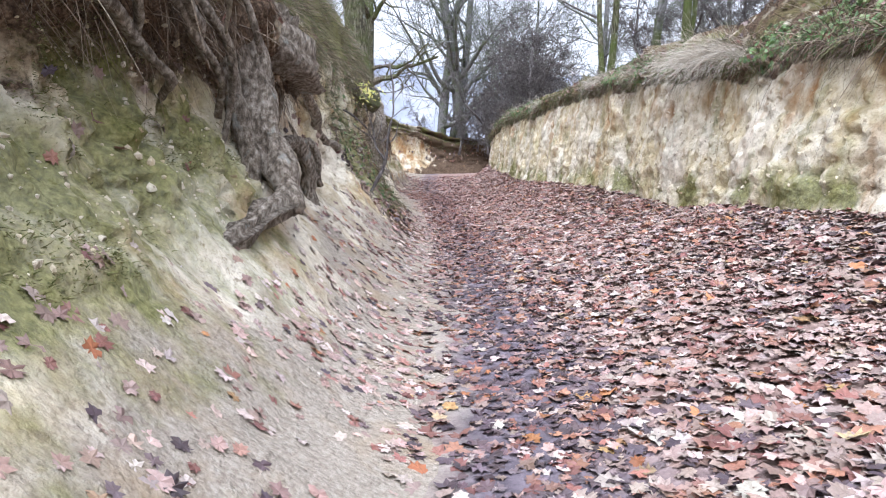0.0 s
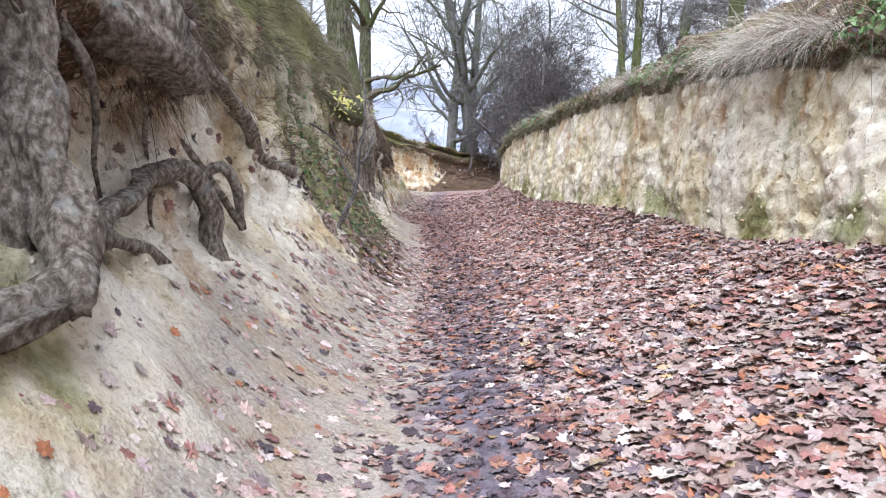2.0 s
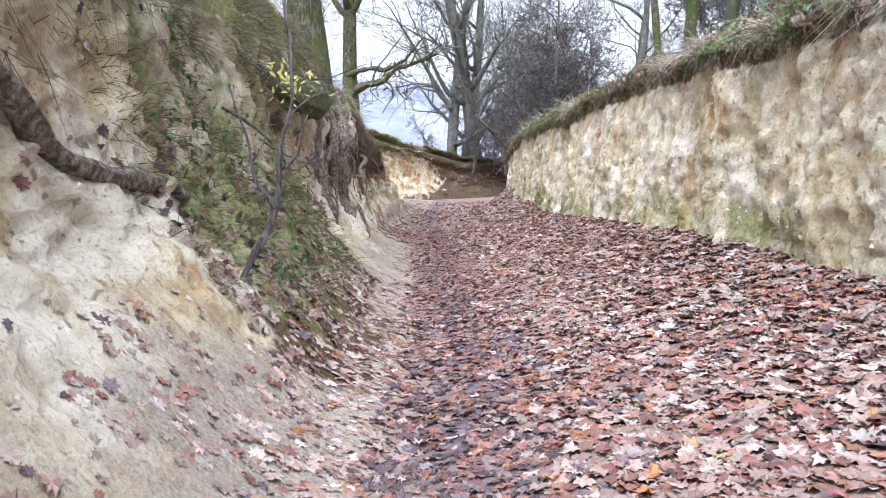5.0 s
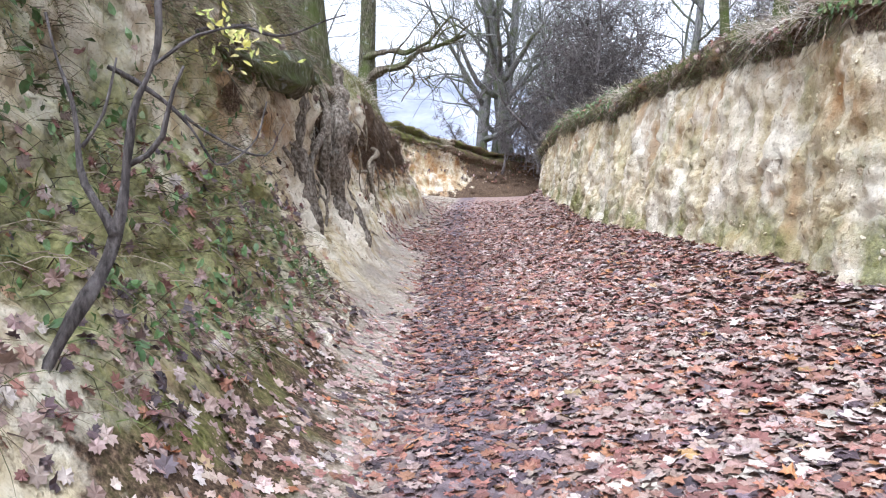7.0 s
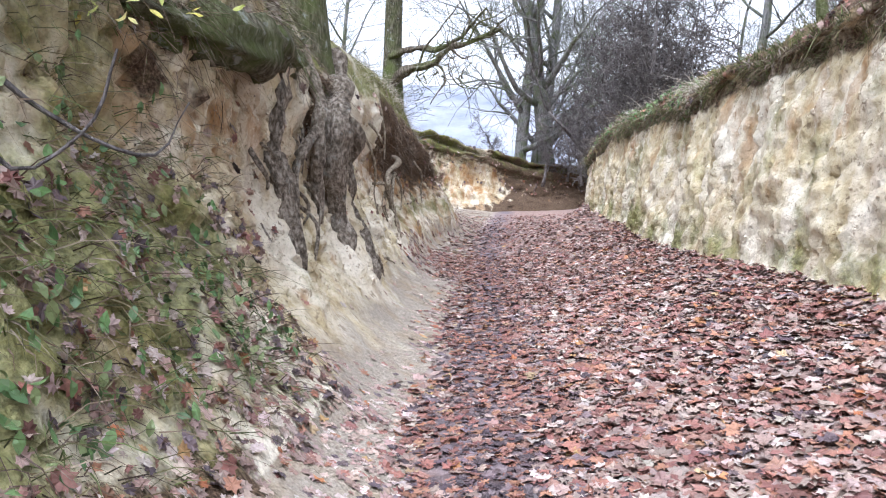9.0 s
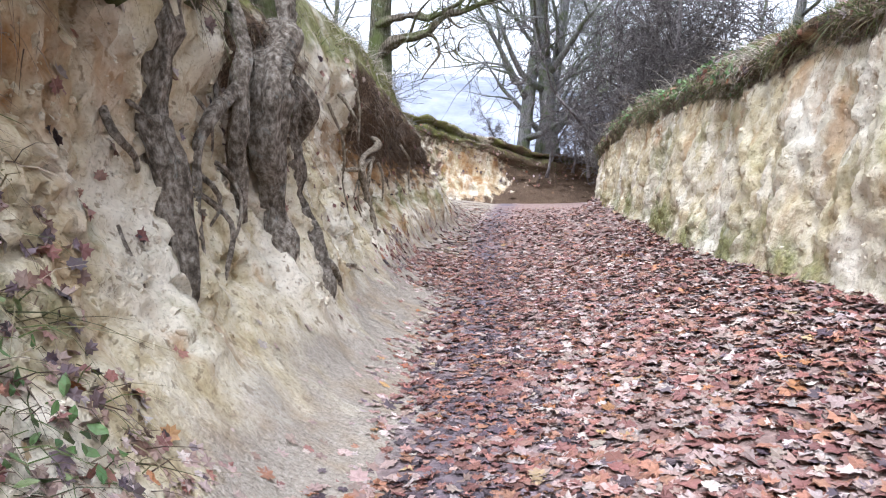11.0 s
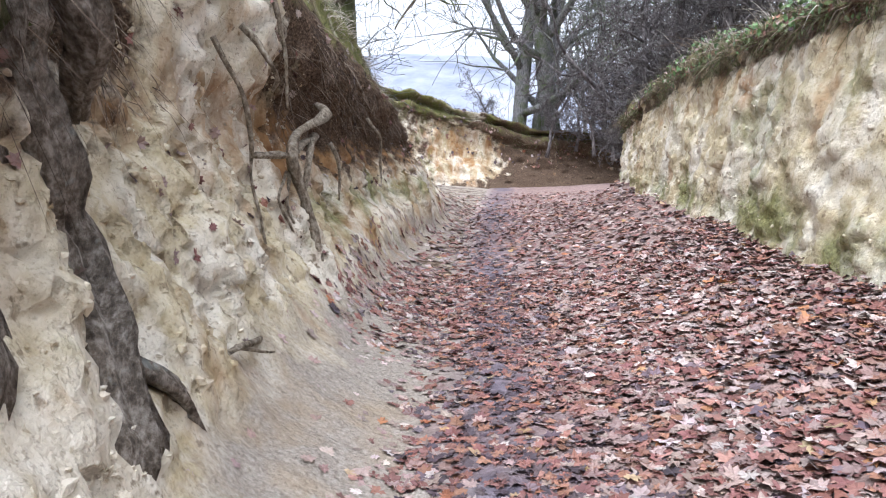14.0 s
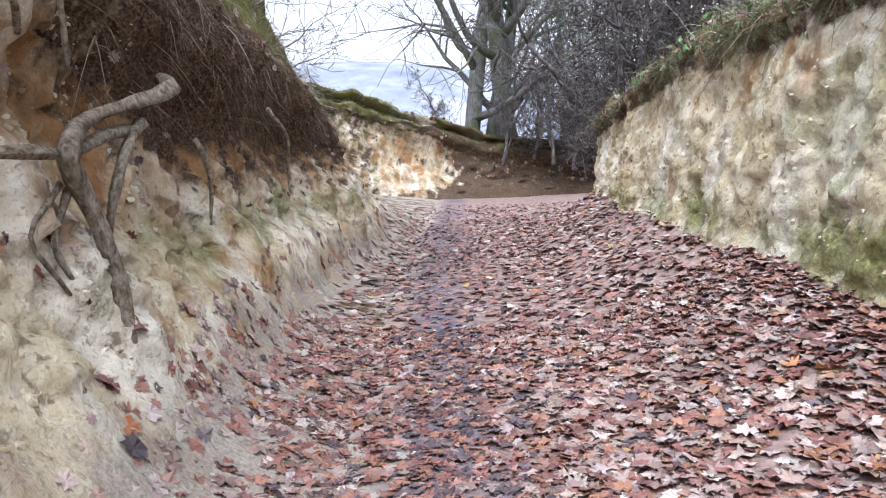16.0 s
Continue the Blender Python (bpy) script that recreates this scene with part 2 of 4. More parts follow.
# ---- the plan of the sunken lane: y, then x and z of each line along it ----
# left bank: foot, slope top, wall middle, wall top, lip, turf edge, shoulder
LEFT = [
    (-12, -.55, .20, -1.50, .95, -1.95, 1.6, -2.05, 2.2, -1.75, 2.6, -2.0, 3.3, -3.2, 4.4),
    (4.0, -.55, .20, -1.50, .95, -1.95, 1.6, -2.05, 2.2, -1.75, 2.6, -2.0, 3.3, -3.2, 4.4),
    (6.2, -.60, .20, -1.35, .95, -1.65, 1.5, -1.75, 2.1, -1.40, 2.5, -1.6, 3.2, -2.8, 4.2),
    (8.0, -.60, .20, -1.45, .90, -1.75, 1.5, -1.88, 2.0, -1.50, 2.35, -1.8, 2.9, -2.8, 3.8),
    (10., -.60, .22, -1.50, 1.0, -1.85, 1.6, -2.00, 2.3, -2.00, 2.9, -2.1, 3.6, -2.8, 4.6),
    (13., -.60, .25, -1.25, .90, -1.62, 1.6, -1.88, 2.3, -2.05, 3.0, -2.2, 3.7, -2.7, 4.8),
    (16., -.70, .20, -1.25, .70, -1.60, 1.4, -1.85, 2.1, -1.92, 2.9, -2.1, 3.7, -2.6, 4.7),
    (19., -.85, .12, -1.45, .60, -1.76, 1.3, -1.90, 2.0, -1.85, 2.8, -2.0, 3.5, -2.7, 4.4),
    (21., -.95, .12, -1.42, .50, -1.74, 1.3, -1.84, 2.0, -1.80, 2.7, -2.1, 3.3, -3.0, 4.2),
    (23., -1.1, .15, -1.68, .60, -1.95, 1.3, -2.15, 2.0, -2.20, 2.8, -2.4, 3.5, -3.2, 4.3),
    (27., -1.5, .22, -1.95, .70, -2.30, 1.3, -2.55, 2.1, -2.20, 2.8, -2.4, 3.5, -3.2, 4.3),
    (31., -1.8, .22, -2.15, .80, -2.40, 1.4, -2.60, 2.1, -2.40, 2.7, -2.7, 3.4, -3.3, 4.2),
    (35., -1.6, .35, -1.85, .80, -2.10, 1.4, -2.50, 1.9, -2.50, 2.2, -2.8, 2.7, -3.6, 3.4),
    (39., -1.9, .60, -2.30, .90, -2.60, 1.2, -3.00, 1.4, -3.20, 1.6, -3.6, 1.9, -5.0, 2.6),
    (44., -4.0, .80, -5.00, 1.0, -6.00, 1.3, -7.00, 1.5, -8.00, 1.7, -9.0, 2.0, -11., 2.5),
    (58., -9.0, 1.0, -10.0, 1.2, -11.0, 1.4, -12.0, 1.6, -13.0, 1.9, -14., 2.2, -16., 2.7),
]
# right bank: wall foot, wall top, shoulder
RIGHT = [
    (-12, 3.70, .90, 4.10, 2.6, 6.0, 4.2),
    (6.0, 3.70, .95, 4.10, 2.6, 6.0, 4.2),
    (9.0, 3.70, .90, 4.05, 2.65, 5.8, 4.1),
    (12.0, 3.72, .66, 3.95, 2.85, 5.6, 4.0),
    (14.6, 3.76, .72, 3.90, 3.0, 5.5, 4.0),
    (17.2, 3.37, .80, 3.65, 3.1, 5.3, 4.0),
    (21.7, 2.82, .76, 3.25, 3.08, 5.0, 4.0),
    (25.0, 2.57, .72, 2.95, 2.95, 4.7, 4.0),
    (29.0, 2.34, .86, 2.70, 2.95, 4.4, 3.9),
    (33.0, 2.25, 1.0, 2.45, 2.80, 4.2, 3.6),
    (36.0, 2.20, 1.15, 2.30, 2.40, 4.2, 3.2),
    (38.5, 2.90, 1.1, 3.10, 2.00, 5.0, 3.0),
    (43.0, 7.00, .9, 7.20, 1.90, 9.0, 3.0),
    (58.0, 12.0, .9, 12.3, 1.90, 14., 3.0),
]


def drift(y):
    """How far the trodden line has moved towards the left bank."""
    return float(np.interp(y, [13, 19.5, 25, 32, 40], [0.0, -0.35, -0.65, -1.0, -1.3]))


def rise(y):
    """The lane's own slow climb."""
    return 0.014 * max(0.0, y - 22.0) + 0.02 * noise.noise(Vector((0, y * 0.4, 0)))


def ground_z(x, y):
    """Height of the lane's floor, the leaf drift on its one side and the sand fan on its other."""
    L, R = lerp_table(LEFT, y), lerp_table(RIGHT, y)
    z = rise(y)
    e = 0.1 + drift(y)
    if x > 0.7:
        f = (x - 0.7) / (R[0] - 0.7)
        z += (R[1] - z) * min(1.15, f) ** 1.35
    elif x < e:
        f = (e - x) / (e - L[0])
        if x > L[0]:
            z = z + (L[1] - z) * f ** 1.5
        else:
            g = (L[0] - x) / (L[0] - L[2])
            z = L[1] + (L[3] - L[1]) * g ** 1.1
    return z + 0.022 * fbm(x, y, 0, 1.3, 3) + 0.008 * fbm(x, y, 3, 6, 2)


def ground_low(x, y):
    """The sheet of ground, which dips away under the sand fan."""
    return ground_z(x, y) - 0.10 * min(1.0, max(0.0, (0.02 + drift(y) - x) / 0.35)) - 0.45 * max(0.0, -0.3 + drift(y) - x)


# ---- the ground: one sheet, fine along the lane and coarse to the horizon ----
def build_ground():
    xs = [-1500, -400, -90, -30, -14, -8, -5, -3.5] + [round(-2.8 + 0.08 * i, 3) for i in range(0, 100)] + [6, 8, 10, 14, 20, 40, 120, 500, 1500]
    ys = [-1500, -300, -60, -20] + [round(-8 + 0.18 * i, 3) for i in range(0, 264)] + [41, 43, 45, 47, 49, 51, 53, 56, 62, 80, 150, 400, 1500]
    verts, dust, moss, wet = [], [], [], []
    for y in ys:
        yy = min(max(y, -12), 58)
        L, R = lerp_table(LEFT, yy), lerp_table(RIGHT, yy)
        for x in xs:
            lo, hi = L[2] + 0.15, R[0] + 0.12
            if y > 60 or y < -12:
                z = -0.4 if abs(x) > 12 or y > 60 else 0.0
            elif x < lo:
                z = L[3] - 1.1
            elif x > hi:
                z = R[1] - 0.3 - 0.4 * min(1, (x - hi))
            else:
                z = ground_low(x, yy)
            verts.append((x, y, z))
            edge = 0.05 + 0.25 * noise.noise(Vector((y * 0.5, 3, 0))) - (0.35 if 16 < y < 19.5 else 0) + drift(yy)
            dust.append(min(1.2, max(-1.0, 0.5 + (edge - x) * 1.6)))
            wet.append(1.3 * math.exp(-((x - 0.45 - drift(yy)) / 0.6) ** 2) * (1.0 if y < 10 else 0.6) - 0.1)
            moss.append(1.0 if abs(x) > 7 or y > 60 else -1.0)
    w = len(xs)
    faces = [(r * w + c, r * w + c + 1, (r + 1) * w + c + 1, (r + 1) * w + c) for r in range(len(ys) - 1) for c in range(w - 1)]
    ob = mesh_object("ground", verts, faces, [FLOOR], attrs={"dust": dust, "moss": moss, "wet": wet})
    return tagged(ob, "trodden dark soil floor of a sunken lane with sandy edge", "ground", kind="structure")


def bump01(y, a, b, soft=1.0):
    """1 between a and b, falling to 0 outside."""
    return max(0.0, min(1.0, (y - a) / soft + 0.5)) * max(0.0, min(1.0, (b - y) / soft + 0.5))


GRIDS = {}


def loft(name, rows, mat, attrs, label, cat):
    GRIDS[name] = np.array(rows)
    w = len(rows[0])
    verts = [p for r in rows for p in r]
    faces = [(r * w + c, (r + 1) * w + c, (r + 1) * w + c + 1, r * w + c + 1) for r in range(len(rows) - 1) for c in range(w - 1)]
    return tagged(mesh_object(name, verts, faces, [mat], attrs=attrs), label, cat, kind="structure")


def stations(a, b, fine_a, fine_b, fine=0.075, coarse=0.25):
    out, y = [], a
    while y < b:
        out.append(y)
        y += fine if fine_a < y < fine_b else coarse
    return out + [b]


def resample(pts, counts):
    """Smoothed line through control points, with a set count of steps in each span."""
    p = [Vector((a, 0, b)) for a, b in pts]
    p = [p[0] * 2 - p[1], *p, p[-1] * 2 - p[-2]]
    out = []
    for i, n in enumerate(counts):
        a, b, c, d = p[i], p[i + 1], p[i + 2], p[i + 3]
        for j in range(n):
            t = j / n
            q = 0.5 * (2 * b + (c - a) * t + (2 * a - 5 * b + 4 * c - d) * t * t + (3 * b - a - 3 * c + d) * t ** 3)
            out.append((q.x, q.z, i + t))
    out.append((pts[-1][0], pts[-1][1], len(pts) - 1))
    return out


def left_surface(y):
    L = lerp_table(LEFT, y)
    pts = [(L[i], L[i + 1]) for i in range(0, 14, 2)]
    z0 = rise(y)
    head = [(0.12 + drift(y) + 0.22 * noise.noise(Vector((y * 0.9, 7, 0))), z0 - 0.05)]
    tail = [(L[12] - 4, L[13] + 0.9), (L[12] - 16, L[13] + 2.2), (L[12] - 45, L[13] + 1.0), (L[12] - 60, -1.5)]
    return resample(head + pts + tail, [10, 14, 13, 12, 9, 10, 10, 6, 5, 3, 2])


def carve(x, y, z, s, side):
    """Relief of the cut face: vertical runnels, chipped ledges, and lumps; s is the strength."""
    n1 = fbm(x, y, z * 0.45, 1.0, 3)
    n2 = fbm(x * 0.6, y, z * 0.3, 2.2, 3)
    n4 = abs(fbm(x, y + 9, z * 0.8, 6.5, 3))
    # spalled blocks: cells set in and out, with open joints between them
    w = Vector((x, y + 0.25 * noise.noise(Vector((z * 2.1, y, 1))), z + 0.25 * noise.noise(Vector((y * 2.3, 4, z)))))
    blocks = 0.0
    for f, deep in ((2.6, 0.055), (6.0, 0.06)):
        dist, at = noise.voronoi(Vector((w.x * f, w.y * f, w.z * f * 0.8)))
        blocks += deep * (noise.noise(at[0] * 3.7) + 0.35 * noise.noise(at[0] * 9.1)) - 0.7 * deep * max(0.0, 1 - (dist[1] - dist[0]) * 6)
    return s * (0.15 * n1 + 0.06 * n2 - 0.07 * n4 + blocks + 0.035 * abs(noise.noise(Vector((x * 4, y * 5.5, z * 4.5))))) * side


def build_left_bank():
    rows, A = [], {"dust": [], "moss": [], "soil": [], "ochre": []}
    for y in stations(-10, 58, 1.5, 37):
        row = []
        for x, z, u in left_surface(y):
            # face strength: small on the fan, strong on the wall and its roots
            s = 0.12 + 1.15 * bump01(u, 2.1, 5.6, 0.8)
            if u > 7.3:
                s = 0.8
            dx = carve(x, y, z, s, 1.0)
            under = bump01(u, 3.5, 4.9, 0.8) * (0.22 * max(0, fbm(1, y, 0, 0.8, 3)) + 0.03)
            dx -= under
            dx += 0.10 * bump01(u, 1.6, 2.6, 0.9) * max(0, ridge(0, y, z * 0.2, 1.1))
            dz = 0.05 * fbm(x, y, z, 2.2, 3) * min(1.0, u)
            row.append((x + dx, y, z + dz))
            hz = z
            veg = bump01(y, 12.2, 17.2 + 0.5 * noise.noise(Vector((z * 2, 0, 0))), 1.2)
            clean = 1 - 0.85 * bump01(y, 23.4, 26.4, 0.8) - 0.7 * bump01(y, 17.4, 20.2, 0.8) - 0.85 * bump01(y, 11.0, 16.4, 1.2)
            near = bump01(y, -12, 6.2, 2.0)
            A["dust"].append(1.1 - 0.75 * max(0, u - 0.9) - 1.0 * veg * (u > 1.2))
            A["moss"].append(-0.1 + 0.56 * near * bump01(u, 1.5, 4.2) + 0.55 * veg * bump01(u, 1.0, 9) + 0.35 * bump01(u, 2, 3.4)
                             + 0.8 * bump01(u, 5.6, 20, 0.6) - 0.35 * bump01(y, 6.5, 12.0) * bump01(u, 1, 4) - 0.25 * (y > 19) * bump01(u, 0, 5))
            A["soil"].append(-0.3 + 0.95 * clean * bump01(u, 4.0, 6.2, 1.0) + 0.68 * near * bump01(u, 2.7, 5.5) + 0.42 * veg * bump01(u, 0.9, 3.4, 0.8) + 0.9 * bump01(y, 11.8, 15.6, 1.0) * bump01(u, 0.3, 1.6, 0.5)
                             + 0.22 * bump01(y, 20.0, 23.2) * bump01(u, 2.6, 6) + 0.35 * bump01(y, 25, 36, 2) * bump01(u, 3.0, 6.5) + 0.42 * bump01(y, 26.8, 40, 1.5) * bump01(u, 1.3, 4))
            A["moss"][-1] += 0.38 * bump01(y, 26.5, 42, 1.5) * bump01(u, 0.9, 3.2)
            A["soil"][-1] += 0.9 * bump01(u, 6.4, 20, 0.6)
            A["soil"][-1] += 0.75 * bump01(y, 25.2, 50, 1.5) * bump01(u, -1, 0.85, 0.3)
            A["ochre"].append(-0.25 + 0.6 * bump01(u, 3.3, 4.8) + 0.5 * bump01(y, 25.5, 42, 2) * bump01(u, 1.0, 4.5))
        rows.append(row)
    return loft("bank_left", rows, EARTH, A, "undercut loess bank with moss, humus rim and exposed roots", "earth bank")


def right_surface(y):
    R = lerp_table(RIGHT, y)
    bx, bz, tx, tz, sx, sz = R
    tz += 0.14 * noise.noise(Vector((y * 0.55, 2, 0))) + 0.07 * noise.noise(Vector((y * 1.9, 5, 0)))
    lip = 0.10 + 0.06 * noise.noise(Vector((y * 1.3, 0, 4)))
    pts = [(bx - 0.25, bz - 0.22), (bx, bz), (bx + 0.35 * (tx - bx) + 0.02, bz + 0.4 * (tz - bz)), (tx, tz - 0.12), (tx - lip, tz + 0.02), (tx + 0.05, tz + 0.20),
           (sx - 0.6, sz - 0.35), (sx + 4, sz + 1.0), (sx + 18, sz + 2.6), (sx + 45, sz + 1.0), (sx + 60, -1.5)]
    return resample(pts, [3, 18, 22, 5, 5, 12, 8, 5, 3, 2])


def build_right_bank():
    rows, A = [], {"dust": [], "moss": [], "soil": [], "ochre": []}
    for y in stations(-10, 58, 5, 37):
        row = []
        for x, z, u in right_surface(y):
            s = 0.2 + 0.7 * bump01(u, 1.1, 3.6, 0.5)
            if u > 5.6:
                s = 1.2
            dx = -carve(x + 20, y, z, s, 1.0)
            dz = (0.10 * fbm(x, y, z, 1.4, 3) + 0.28 * fbm(x, y, 0, 0.55, 2) * min(1, max(0, u - 4.6))) * min(1, max(0, u - 3.2)) + 0.04 * fbm(x, y, z, 6, 2) * min(1, max(0, u - 3.5))
            row.append((x + dx, y, z + dz))
            A["dust"].append(0.15 - 0.3 * max(0, u - 1))
            A["moss"].append(-0.2 + 0.62 * bump01(u, 0.7, 1.6, 0.5) + 0.42 * bump01(u, 1.5, 3.1) + 0.55 * bump01(u, 4.3, 20, 0.5))
            A["soil"].append(-0.55 + 1.2 * bump01(u, 2.85, 4.8, 0.2) + 1.35 * bump01(u, 4.6, 20, 0.5))
            A["ochre"].append(-0.35 + 0.65 * bump01(u, 2.2, 3.2, 0.6))
        rows.append(row)
    # closed by running along y: reverse each row so that the faces look into the lane
    return loft("bank_right", [list(reversed(r)) for r in rows], EARTH,
                {k: [v for i in range(len(rows)) for v in reversed(a[i * len(rows[0]):(i + 1) * len(rows[0])])] for k, a in A.items()},
                "steep pale loess wall with green foot and turf rim", "earth bank")


def build_far_bank():
    """The cut bank that closes the view where the lane turns; it runs along x."""
    rows, A = [], {"dust": [], "moss": [], "soil": [], "ochre": []}
    tab = [(-30, 49.0, 5.0), (-9, 49.5, 4.3), (-5, 50.5, 3.9), (-2, 51.5, 3.0), (0.5, 52.3, 2.3), (4, 53, 2.1), (10, 51, 2.2), (24, 47, 2.4)]
    for x in [-30 + 0.22 * i for i in range(240)]:
        y0, top = lerp_table(tab, x)
        b = 0.45
        pts = [(y0 - 1.5, b - 0.3), (y0 - 0.8, b + 0.15), (y0, b + 0.45 * (top - b)), (y0 + 0.35, top - 0.35), (y0 + 0.15, top), (y0 + 0.8, top + 0.3), (y0 + 6, top + 0.4), (y0 + 60, -1.0)]
        row = []
        for yy, z, u in resample(pts, [4, 8, 8, 4, 4, 5, 4]):
            d = carve(yy, x, z, 1.6 * bump01(u, 0.8, 5) + 0.4, 1.0)
            row.append((x, yy + d, z + (0.06 + 0.16 * bump01(u, 3.5, 9)) * fbm(x, yy, z, 1.1, 4)))
            A["dust"].append(-0.2)
            A["moss"].append(-0.05 + 0.45 * bump01(u, 4, 9) + 0.3 * bump01(x, -40, -3.3))
            A["soil"].append(-0.1 + 0.7 * bump01(u, -1, 1.2, 0.4) + 0.6 * bump01(u, 3.3, 4.5, 0.4) + 0.95 * bump01(x, -1.2, 30, 1.5) * bump01(u, 0.8, 9) + 0.6 * bump01(x, -40, -3.6, 1.0) * bump01(u, 1.0, 9) + 0.45 * bump01(u, 4, 9))
            A["ochre"].append(0.45 * bump01(u, 0.6, 3.4))
        rows.append(row)
    w = len(rows[0])
    return loft("bank_far", [list(reversed(r)) for r in rows], EARTH,
                {k: [v for i in range(len(rows)) for v in reversed(a[i * w:(i + 1) * w])] for k, a in A.items()},
                "low ochre cut bank with dark turf rim at the bend", "earth bank")


ground = build_ground()
bank_left = build_left_bank()
bank_right = build_right_bank()
bank_far = build_far_bank()


# ---- planting: many small pieces on the surfaces ----
rng = np.random.default_rng(7)


def on_bank(name, r, c):
    """Place and outward normal on a bank's grid at fractional row and column arrays."""
    g = GRIDS[name]
    r = np.clip(r, 0, g.shape[0] - 1.01)
    c = np.clip(c, 0, g.shape[1] - 1.01)
    i, j = r.astype(int), c.astype(int)
    f, h = (r - i)[:, None], (c - j)[:, None]
    a, b, d, e = g[i, j], g[i + 1, j], g[i, j + 1], g[i + 1, j + 1]
    p = a * (1 - f) * (1 - h) + b * f * (1 - h) + d * (1 - f) * h + e * f * h
    n = np.cross(b - a, d - a)
    n /= np.linalg.norm(n, axis=1)[:, None] + 1e-9
    return p, n


def rows_of(name, ylo, yhi):
    ys = GRIDS[name][:, 0, 0 if name == "bank_far" else 1]
    return int(np.searchsorted(ys, ylo)), int(np.searchsorted(ys, yhi))


# outline of a lobed leaf, stalk at the foot, unit length
LOBES = np.array([(0, -.52), (.12, -.32), (.30, -.36), (.27, -.16), (.47, -.04), (.29, .10), (.36, .32), (.14, .30), (0, .54),
                  (-.14, .30), (-.36, .32), (-.29, .10), (-.47, -.04), (-.27, -.16), (-.30, -.36), (-.12, -.32)])
OVAL = np.array([(0, -.5), (.2, -.25), (.25, .05), (.12, .34), (0, .5), (-.12, .34), (-.25, .05), (-.2, -.25)])


def leaf_cloud(name, outline, pos, normal, size, tint, mat, curl=0.25, tilt=0.5, width=1.0):
    """All leaves of one litter as one mesh, each a lobed and curled blade of its own tint."""
    n, m = len(pos), len(outline)
    flat = np.vstack([[(0, 0)], outline]) * (width, 1)
    v = np.zeros((n, m + 1, 3))
    v[:, :, :2] = flat[None] * size[:, None, None]
    bend = rng.normal(0, 1, (n, 2)) * np.reshape(curl, (-1, 1))
    v[:, :, 2] = (bend[:, :1] * flat[None, :, 0] ** 2 * 4 + bend[:, 1:] * flat[None, :, 1] ** 2 * 3) * size[:, None] * 0.6
    v[:, 1:, 2] += rng.normal(0, 0.05, (n, m)) * size[:, None]
    up = normal + rng.normal(0, 1, (n, 3)) * (1, 1, 0.2) * np.reshape(tilt, (-1, 1))
    up /= np.linalg.norm(up, axis=1)[:, None]
    ang = rng.uniform(0, 2 * np.pi, n)
    ref = np.stack([np.cos(ang), np.sin(ang), np.zeros(n)], 1)
    ax = ref - up * (ref * up).sum(1)[:, None]
    ax /= np.linalg.norm(ax, axis=1)[:, None] + 1e-9
    ay = np.cross(up, ax)
    w = v[:, :, :1] * ax[:, None] + v[:, :, 1:2] * ay[:, None] + v[:, :, 2:] * up[:, None] + pos[:, None]
    k = np.arange(m)
    tri = np.stack([np.zeros(m, int), 1 + k, 1 + (k + 1) % m], 1)
    faces = (tri[None] + (np.arange(n) * (m + 1))[:, None, None]).reshape(-1, 3)
    col = np.repeat(np.hstack([tint, np.ones((n, 1))])[:, None], m + 1, 1).reshape(-1, 4)
    return mesh_object(name, w.reshape(-1, 3), faces, [mat], False, tint=col)


PALE = np.array([(.50, .385, .335), (.42, .305, .26), (.60, .50, .45), (.36, .245, .205), (.47, .345, .30)])
RUST = np.array([(.37, .17, .13), (.29, .13, .11), (.40, .22, .175), (.24, .11, .095), (.41, .205, .13)])
DARK = np.array([(.12, .09, .105), (.17, .12, .13), (.085, .063, .075), (.21, .16, .175)])
BRIGHT = np.array([(.46, .21, .09), (.50, .31, .14), (.42, .16, .07), (.52, .38, .22)])


def leaf_tints(n, shares):
    sets = (PALE, RUST, DARK, BRIGHT)
    shares = np.asarray(shares, float)
    if shares.ndim == 1:
        shares = np.repeat(shares[None], n, 0)
    cum = np.cumsum(shares / shares.sum(1, keepdims=True), 1)
    which = (rng.random((n, 1)) > cum).sum(1).clip(0, 3)
    out = np.zeros((n, 3))
    for i, s in enumerate(sets):
        sel = which == i
        out[sel] = s[rng.integers(0, len(s), sel.sum())]
    return out * rng.uniform(0.52, 0.98, (n, 1)) * rng.uniform(0.95, 1.05, (n, 3))


def floor_z(x, y):
    """The lane's floor or, on the fan, the bank above it."""
    z = ground_low(x, y)
    if x < 0.2:
        g = GRIDS["bank_left"]
        row = g[int(np.searchsorted(g[:, 0, 1], y)), :40]
        z = max(z, float(np.interp(-x, -row[:, 0], row[:, 2])))
    return z


def litter_places(n, x0, x1, y0, y1, keep):
    """Random places on the lane's floor; x0 and x1 are shares between slope top and wall foot."""
    out = []
    while len(out) < n:
        y = y0 + (y1 - y0) * rng.random()
        L, R = lerp_table(LEFT, y), lerp_table(RIGHT, y)
        x = L[2] + (R[0] - L[2]) * (x0 + (x1 - x0) * rng.random())
        if rng.random() < keep(x, y, L, R):
            out.append((x, y, floor_z(x, y)))
    return np.array(out)


